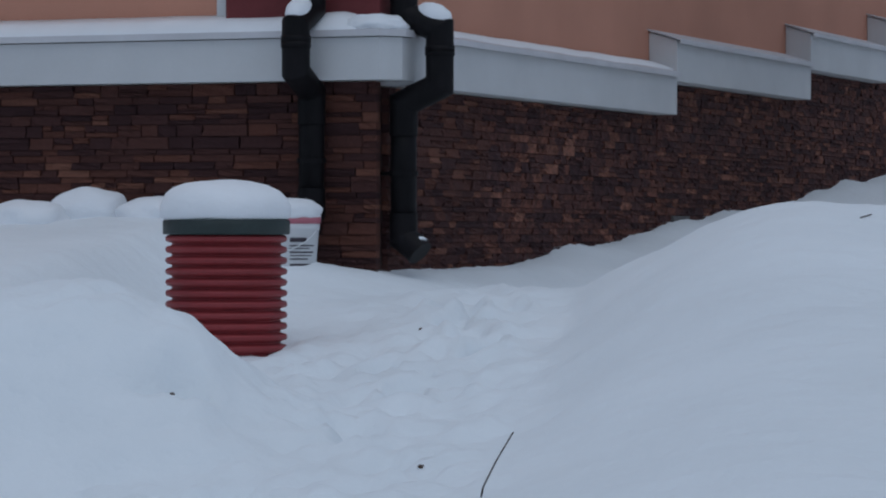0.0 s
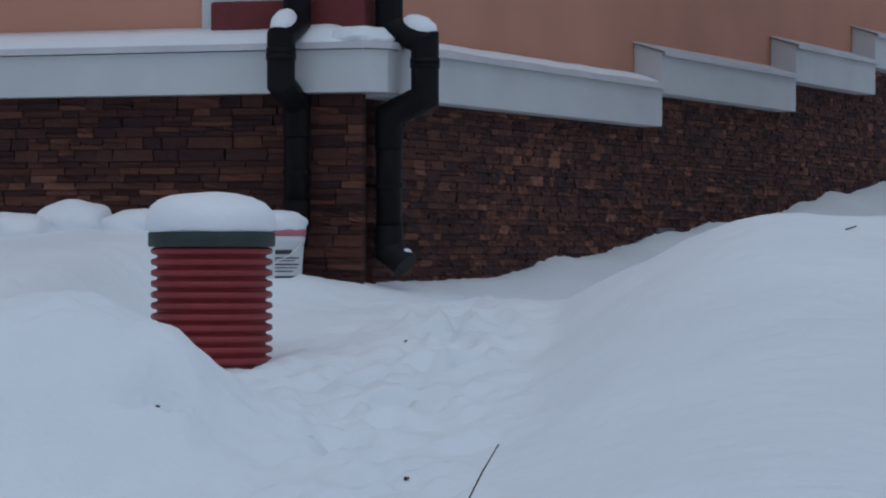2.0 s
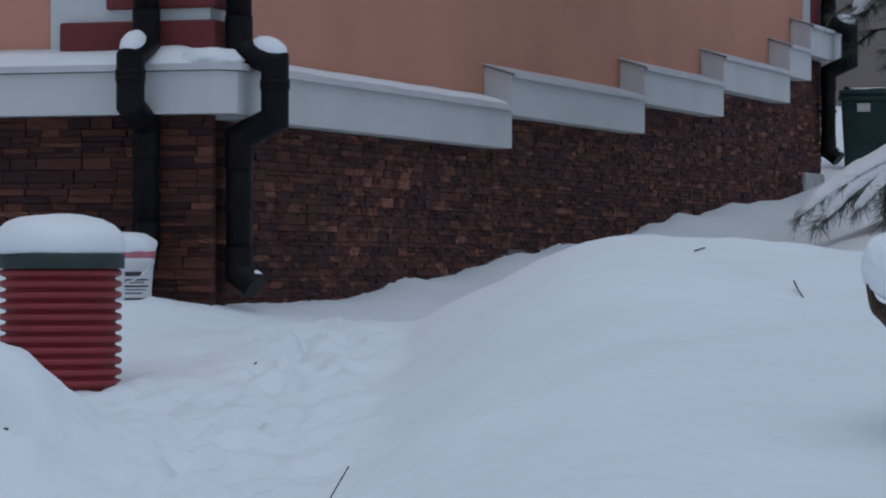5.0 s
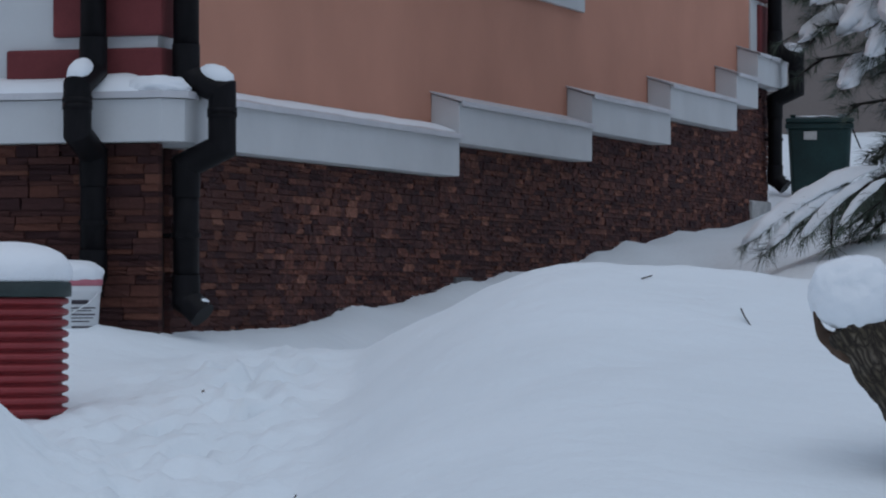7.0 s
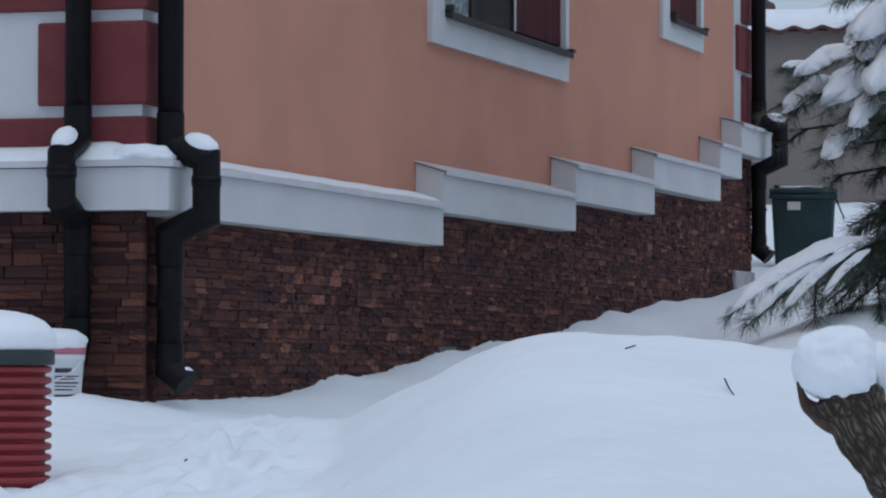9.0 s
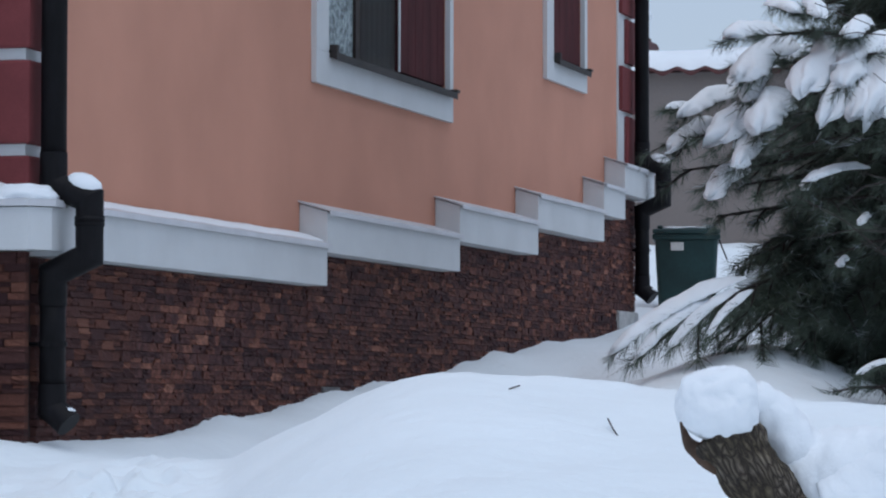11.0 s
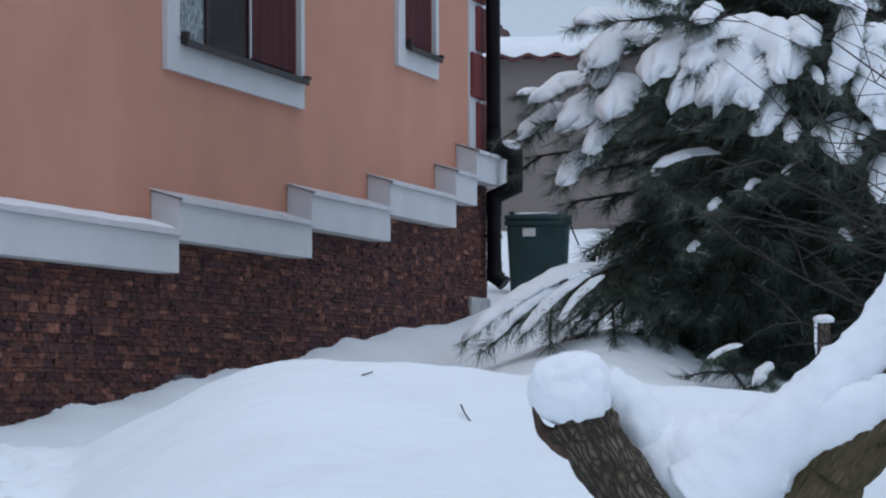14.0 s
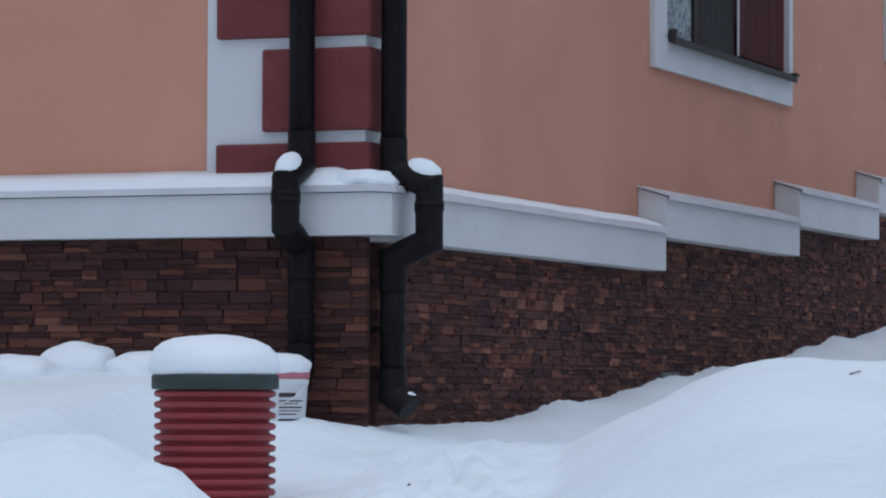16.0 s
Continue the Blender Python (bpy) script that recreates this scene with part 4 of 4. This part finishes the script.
pad((0.85, -1.10, 1.53), (0.93, -1.37, 1.25), 0.065)
pad((1.02, -0.92, 1.71), (1.17, -1.18, 1.38), 0.110)
pad((0.16, -1.37, 1.23), (0.21, -1.64, 1.03), 0.081)
pad((0.30, -1.35, 1.20), (0.31, -1.62, 1.12), 0.027)
pad((0.10, -1.37, 1.20), (0.10, -1.65, 1.13), 0.024)
pad((0.35, -1.33, 1.05), (0.42, -1.60, 0.83), 0.059)
pad((0.66, -1.26, 1.29), (0.63, -1.53, 1.15), 0.054)
pad((0.57, -1.27, 1.07), (0.59, -1.54, 1.01), 0.019)
pad((-0.43, -1.19, 1.09), (-0.69, -1.51, 1.01), 0.036)
pad((-0.66, -1.22, 1.07), (-0.71, -1.50, 0.97), 0.025)
pad((-0.00, -1.37, 1.02), (-0.06, -1.65, 0.95), 0.022)
pad((-0.42, -1.33, 0.85), (-0.42, -1.60, 0.79), 0.022)
pad((-0.28, -1.54, 0.15), (-0.42, -1.67, 0.08), 0.022)
pad((-0.14, -1.52, 0.06), (-0.21, -1.64, -0.04), 0.032)
pad((-0.71, -1.28, 1.92), (-0.62, -1.53, 1.80), 0.038)
pad((0.04, -1.38, 1.90), (0.24, -1.63, 1.76), 0.065)
pad((0.60, -1.14, 1.89), (0.91, -1.38, 1.72), 0.060)
pad((-0.93, -1.24, 1.90), (-0.74, -1.48, 1.83), 0.033)
pad((0.79, -0.93, 0.10), (0.60, -1.10, 0.20), 0.022)
pad((0.87, -0.92, 0.21), (0.72, -1.09, 0.29), 0.028)
pad((0.90, -0.92, 0.32), (0.77, -1.08, 0.21), 0.025)
pad((0.95, -0.92, 0.06), (0.80, -1.08, 0.05), 0.022)
pad((0.71, -0.94, -0.04), (0.64, -1.09, -0.08), 0.014)
pad((-0.12, -1.21, 1.70), (-0.52, -1.47, 1.59), 0.082, 0.62, False)
pad((-0.43, -1.36, 1.65), (-0.51, -1.57, 1.46), 0.071, 0.62, False)
pad((-0.29, -1.39, 1.59), (-0.45, -1.62, 1.31), 0.065, 0.62, False)
pad((-0.17, -1.46, 1.54), (-0.22, -1.66, 1.28), 0.065, 0.62, False)
pad((0.59, -1.29, 1.64), (0.32, -1.52, 1.57), 0.081, 0.62, False)
pad((0.74, -1.26, 1.59), (0.46, -1.48, 1.53), 0.071, 0.62, False)
pad((0.53, -1.37, 1.51), (0.50, -1.57, 1.30), 0.059, 0.62, False)
pad((-0.85, -1.16, 1.47), (-0.93, -1.38, 1.27), 0.077, 0.62, False)
pad((-0.97, -1.01, 1.63), (-1.04, -1.22, 1.44), 0.045, 0.62, False)
pad((0.21, -1.44, 1.51), (0.18, -1.64, 1.33), 0.040, 0.62, False)
pad((0.74, -1.27, 1.54), (0.77, -1.46, 1.31), 0.043, 0.62, False)
pad((0.05, -1.45, 1.48), (0.12, -1.65, 1.38), 0.022, 0.62, False)
pad((-0.21, -1.42, 0.94), (-0.25, -1.63, 0.88), 0.019, 0.62, False)
pad((-0.53, -1.27, 0.65), (-0.54, -1.47, 0.60), 0.019, 0.62, False)
pad((0.17, -1.34, 0.70), (0.23, -1.53, 0.64), 0.016, 0.62, False)
# the low bough that rests on the snow, its needles hanging in a fringe
for tip in [(-1.36, -1.2, 0.32), (-1.22, -1.16, 0.26), (-1.08, -1.12, 0.26), (-0.95, -1.1, 0.25), (-0.82, -1.05, 0.2)]:
    bough((-0.05, -0.1, 0.55), tip, 0.42, 4, 0.13, 40, 9)
pad((-1.04, -1.2, 0.56), (-1.66, -1.44, 0.19), 0.05, 0.8, False)
pad((-1.18, -1.26, 0.47), (-1.53, -1.46, 0.17), 0.036, 0.8, False)
pad((-1.08, -1.25, 0.5), (-1.37, -1.44, 0.22), 0.034, 0.8, False)
pad((-1.0, -1.25, 0.5), (-1.2, -1.42, 0.27), 0.026, 0.8, False)
# the dark body of the crown
for k in range(230):
    a = rng.uniform(0, 6.283) if k % 4 == 0 else rng.uniform(3.2, 6.25)
    h = rng.uniform(0.1, 2.8)
    reach = (0.75 + 0.55 * min(1.0, (h / 1.3) ** 1.4)) * (1 - 0.2 * max(0, h - 1.2)) - rng.uniform(0, 0.75)
    tip = (math.cos(a) * reach, math.sin(a) * reach, max(0.08, h - rng.uniform(-0.05, 0.45)))
    bough((0, 0, h + rng.uniform(0, 0.2)), tip, rng.uniform(0.05, 0.3), 3, 0.105, 46, 8)
for k in range(46):
    a, h = rng.uniform(3.35, 4.6), rng.uniform(0.1, 0.95)
    reach = rng.uniform(0.6, 1.02)
    bough((0, 0, h + 0.2), (math.cos(a) * reach, math.sin(a) * reach, max(0.05, h - rng.uniform(0.05, 0.35))), rng.uniform(0.1, 0.25), 3, 0.12, 36, 7)
for k in range(26):
    a = rng.uniform(0, 6.283)
    h = rng.uniform(2.6, 4.1)
    reach = 0.25 + (4.3 - h) * 0.55
    bough((0, 0, h), (math.cos(a) * reach, math.sin(a) * reach, h + 0.1), 0.0, 2, 0.12, 30, 4)
# the lower skirt on the house side
for k in range(18):
    a, h = rng.uniform(3.4, 4.0), rng.uniform(0.45, 0.95)
    reach = rng.uniform(0.95, 1.3)
    bough((0, 0, h + 0.25), (math.cos(a) * reach, math.sin(a) * reach, h - rng.uniform(0.0, 0.2)), rng.uniform(0.1, 0.2), 3, 0.12, 42, 8)
part("branch_wood", wood, TWIG, pine, "dark branches")
nm = bpy.data.meshes.new("crown")
nm.from_pydata([tuple(v) for v in needle_v], [], needle_f)
nm.materials.append(NEEDLE)
crown = new("crown", nm)
crown.parent = pine
crown["label"] = "dense long dark green needles"
nm = bpy.data.meshes.new("dusted_needle")
nm.from_pydata([tuple(v) for v in frost_v], [], frost_f)
nm.materials.append(FROST)
dusted = new("dusted_needle", nm)
dusted.parent = crown
dusted["label"] = "needles dusted with snow"
dusted["kind"] = "stuff"


# ---- bare shrub and saplings ----
def sapling(x, y, h, lean, r, seed, label, shoots=9):
    rr = random.Random(seed)
    z = gz(x, y)
    s = thing("bare_sapling", (x, y, z), label, "shrub", "bare saplings")
    top = Vector((lean[0], lean[1], h))
    pts = curve_pts((0, 0, -0.1), (lean[0] * 0.3, lean[1] * 0.3, h * 0.5), top, 10)
    bm = tube(bmesh.new(), pts, [r * (1 - 0.075 * i) for i in range(11)], 8)
    stem = part("stem", bm, TWIG, s, "", True)
    for k in range(shoots):
        i = rr.randint(2, 9)
        p = pts[i]
        a = rr.uniform(2.4, 4.2) if rr.random() < 0.7 else rr.uniform(0, 6.283)
        ln = rr.uniform(0.45, 1.3) * h * 0.5
        e = p + Vector((math.cos(a) * ln, math.sin(a) * ln * 0.5, rr.uniform(-0.1, 0.75) * ln))
        m = p.lerp(e, 0.5) + Vector((0, 0, rr.uniform(-0.1, 0.15) * ln))
        line = curve_pts(p, m, e, 8)
        bm = tube(bmesh.new(), line, [max(0.0014, r * 0.27 * (1 - 0.1 * j)) for j in range(9)], 6)
        for j in range(3):
            b = line[rr.randint(3, 7)]
            f = b + Vector((rr.uniform(-0.3, 0.15), rr.uniform(-0.1, 0.1), rr.uniform(-0.1, 0.25)))
            tube(bm, [b, b.lerp(f, 0.5) + Vector((0, 0, 0.02)), f], [0.0022, 0.0017, 0.0011], 5)
        part("shoot", bm, TWIG, stem)


sapling(4.528, -3.03, 1.35, (0.03, 0.1, 0), 0.0165, 3, "bare dark sapling with thin arching shoots in snow", 14)
sapling(4.60, -2.5, 1.3, (0.16, 0.1, 0), 0.012, 4, "slim bare sapling standing in snow", 9)
sapling(4.66, -3.05, 1.4, (0.05, 0.1, 0), 0.013, 5, "slim bare sapling standing in snow", 10)
sapling(4.75, -2.2, 1.7, (-0.35, 0.2, 0), 0.01, 8, "bare leaning sapling before the pine", 12)

# ---- sticks and litter lying in the snow, dark scraps for footprint shade ----
def stick(pts, r, label):
    x, y, z = pts[0]
    s = thing("stick", (x, y, z), label, "twig", "sticks in the snow")
    part("twig", tube(bmesh.new(), [tuple(Vector(p) - Vector(pts[0])) for p in pts], [r * (1 - 0.12 * i) for i in range(len(pts))], 6), TWIG, s)


def on_snow(x, y, h=0.0):
    return (x, y, gz(x, y) + h)


stick([on_snow(2.04, -4.16, -0.06), (2.055, -4.15, gz(2.04, -4.16) + 0.03), (2.085, -4.13, gz(2.04, -4.16) + 0.1), (2.125, -4.11, gz(2.04, -4.16) + 0.175)], 0.003, "thin reddish stalk rising out of the snow")
stick([on_snow(2.81, -1.84, 0.025), on_snow(2.84, -1.91, 0.014), on_snow(2.88, -1.98, -0.004)], 0.003, "short dark twig lying on the snow bank")
stick([on_snow(2.355, -1.36, 0.004), on_snow(2.385, -1.33, 0.01)], 0.0025, "small twig lying on the snow bank")
# heap scraps are litter; the two on the path stand in for footprint shade
for k, (x, y, r) in enumerate([(0.835, -3.68, 0.008), (0.90, -3.66, 0.004), (0.82, -1.53, 0.004), (1.72, -3.76, 0.005)]):
    c = thing("litter_and_pit_shade", on_snow(x, y, -0.002), "dark scrap half sunk in the snow: plant litter on the heap, footprint shade on the path", "plant litter", "litter in the snow")
    part("scrap", blob((0, 0, 0), (r * 1.3, r * 2.2, 0.005), 0.9, 5, 2, 3, k), CUT_WOOD, c, "", True)
post = thing("short_post", on_snow(3.39, 3.2, 0.19), "short dark post with a cap of snow under the pine", "post")
part("post", tube(bmesh.new(), [(0, 0, -0.1), (0, 0, 0.2)], 0.03, 10), BARK, post)
part("snow_cap", blob((0, 0, 0.215), (0.05, 0.05, 0.022), 0.2, 3, 2, 3), SNOW_LUMP, post, "cap of snow", True)
part("icicle", tube(bmesh.new(), [(-0.035, -0.02, 0.2), (-0.036, -0.02, 0.1), (-0.034, -0.02, 0.05)], [0.008, 0.007, 0.002], 8), SNOW_LUMP, post, "hanging strip of snow")


# ---- ledge stones of the plinth: pieces last ----
def stone_mesh(seed):
    """A split stone of unit size, its face uneven."""
    rr = random.Random(seed)
    bm = bmesh.new()
    r = bmesh.ops.create_cube(bm, size=1)
    bmesh.ops.subdivide_edges(bm, edges=[e for e in bm.edges if abs(e.verts[0].co.x - e.verts[1].co.x) < 0.1 and e.verts[0].co.x > 0], cuts=1, use_grid_fill=True)
    for v in bm.verts:
        if v.co.x > 0:
            v.co.x += rr.uniform(-0.2, 0.12)
            v.co.y *= rr.uniform(0.95, 1.0)
            v.co.z *= rr.uniform(0.93, 1.0)
    me = bpy.data.meshes.new("stone")
    bm.to_mesh(me)
    bm.free()
    me.materials.append(STONE)
    return me


MESHES = [stone_mesh(s) for s in range(10)]
srng = random.Random(5)


def courses(u0, u1, z0, z1, lmin, lmax, heights):
    """Stones in uneven courses, some split into two thin ones: (u, z, length, height)."""
    out, z = [], z1
    while z > z0:
        h = srng.choice(heights)
        u = u0 - srng.uniform(0, lmax)
        while u < u1:
            l = srng.uniform(lmin, lmax)
            a, b = max(u, u0), min(u + l, u1)
            u += l
            if b - a < 0.02:
                continue
            if h > 0.034 and srng.random() < 0.45:
                k = h * srng.uniform(0.4, 0.6)
                m = a + (b - a) * srng.uniform(0.35, 0.65)
                if srng.random() < 0.5 and b - a > 0.1:
                    out.append(((a + m) / 2, z - k / 2, m - a, k))
                    out.append(((m + b) / 2, z - k / 2, b - m, k))
                else:
                    out.append(((a + b) / 2, z - k / 2, b - a, k))
                out.append(((a + b) / 2, z - (h + k) / 2, b - a, h - k))
            else:
                out.append(((a + b) / 2, z - h / 2, b - a, h))
        z -= h
    return out


plinth = part("plinth", boxed((-3.0, -0.012, 0.9), (0.012, 0.0, 2.208)), MORTAR, house, "brown split ledge-stone plinth")
for u, z, l, h in courses(-2.1, 0.03, 1.36, 2.207, 0.07, 0.21, (0.024, 0.03, 0.036, 0.042, 0.05)):
    if z > gz(u, -0.05) - 0.09:
        s = new("stone", srng.choice(MESHES))
        s.parent = plinth
        s.matrix_basis = Matrix.LocRotScale((u, -0.022, z), Euler((0, 0, -math.pi / 2)), (srng.uniform(0.033, 0.047), l - 0.002, h - 0.0018))

outline = [(0.0, 0.9), (0.0, 2.188)]
for y0, y1, z in STEPS:
    outline += [(y0, z - 0.002), (y1, z - 0.002)]
outline.append((HL, 0.9))
bm = bmesh.new()
back = [bm.verts.new((0.002, y, z)) for y, z in outline]
front = [bm.verts.new((0.012, y, z)) for y, z in outline]
bm.faces.new(back)
bm.faces.new(front[::-1])
for k in range(len(outline)):
    m = (k + 1) % len(outline)
    bm.faces.new((back[k], back[m], front[m], front[k]))
plinth = part("plinth", bm, MORTAR, house, "brown split ledge-stone plinth along the long wall")
part("patch", boxed((0.02, 3.78, 1.56), (0.056, 4.06, 1.69), 0.006), PATCH, plinth, "smooth grey patch in the stonework")
rest_v, rest_f = [], []
count = 0
laid = []
for y0, y1, ztop in STEPS:
    laid += courses(y0, y1, gz(0.05, y0) - 0.3, ztop - 0.003, 0.06, 0.17, (0.022, 0.028, 0.034, 0.04, 0.048))
laid.sort(key=lambda q: q[0])
for u, z, l, h in laid:
    if z < gz(0.05, u) - 0.09 or u < -0.02:
        continue
    depth = srng.uniform(0.033, 0.047)
    if count < 300:
        s = new("stone", srng.choice(MESHES))
        s.parent = plinth
        s.matrix_basis = Matrix.LocRotScale((0.022, u, z), None, (depth, l - 0.002, h - 0.0018))
        count += 1
    else:
        k = len(rest_v)
        me = srng.choice(MESHES)
        for v in me.vertices:
            rest_v.append((0.022 + v.co.x * depth, u + v.co.y * (l - 0.002), z + v.co.z * (h - 0.0018)))
        for p in me.polygons:
            rest_f.append([k + i for i in p.vertices])
rm = bpy.data.meshes.new("ledge_stone")
rm.from_pydata(rest_v, [], rest_f)
rm.materials.append(STONE_ISLE)
ro = new("ledge_stone", rm)
ro.parent = plinth
ro["kind"] = "stuff"
ro["label"] = "split ledge stones in thin courses"
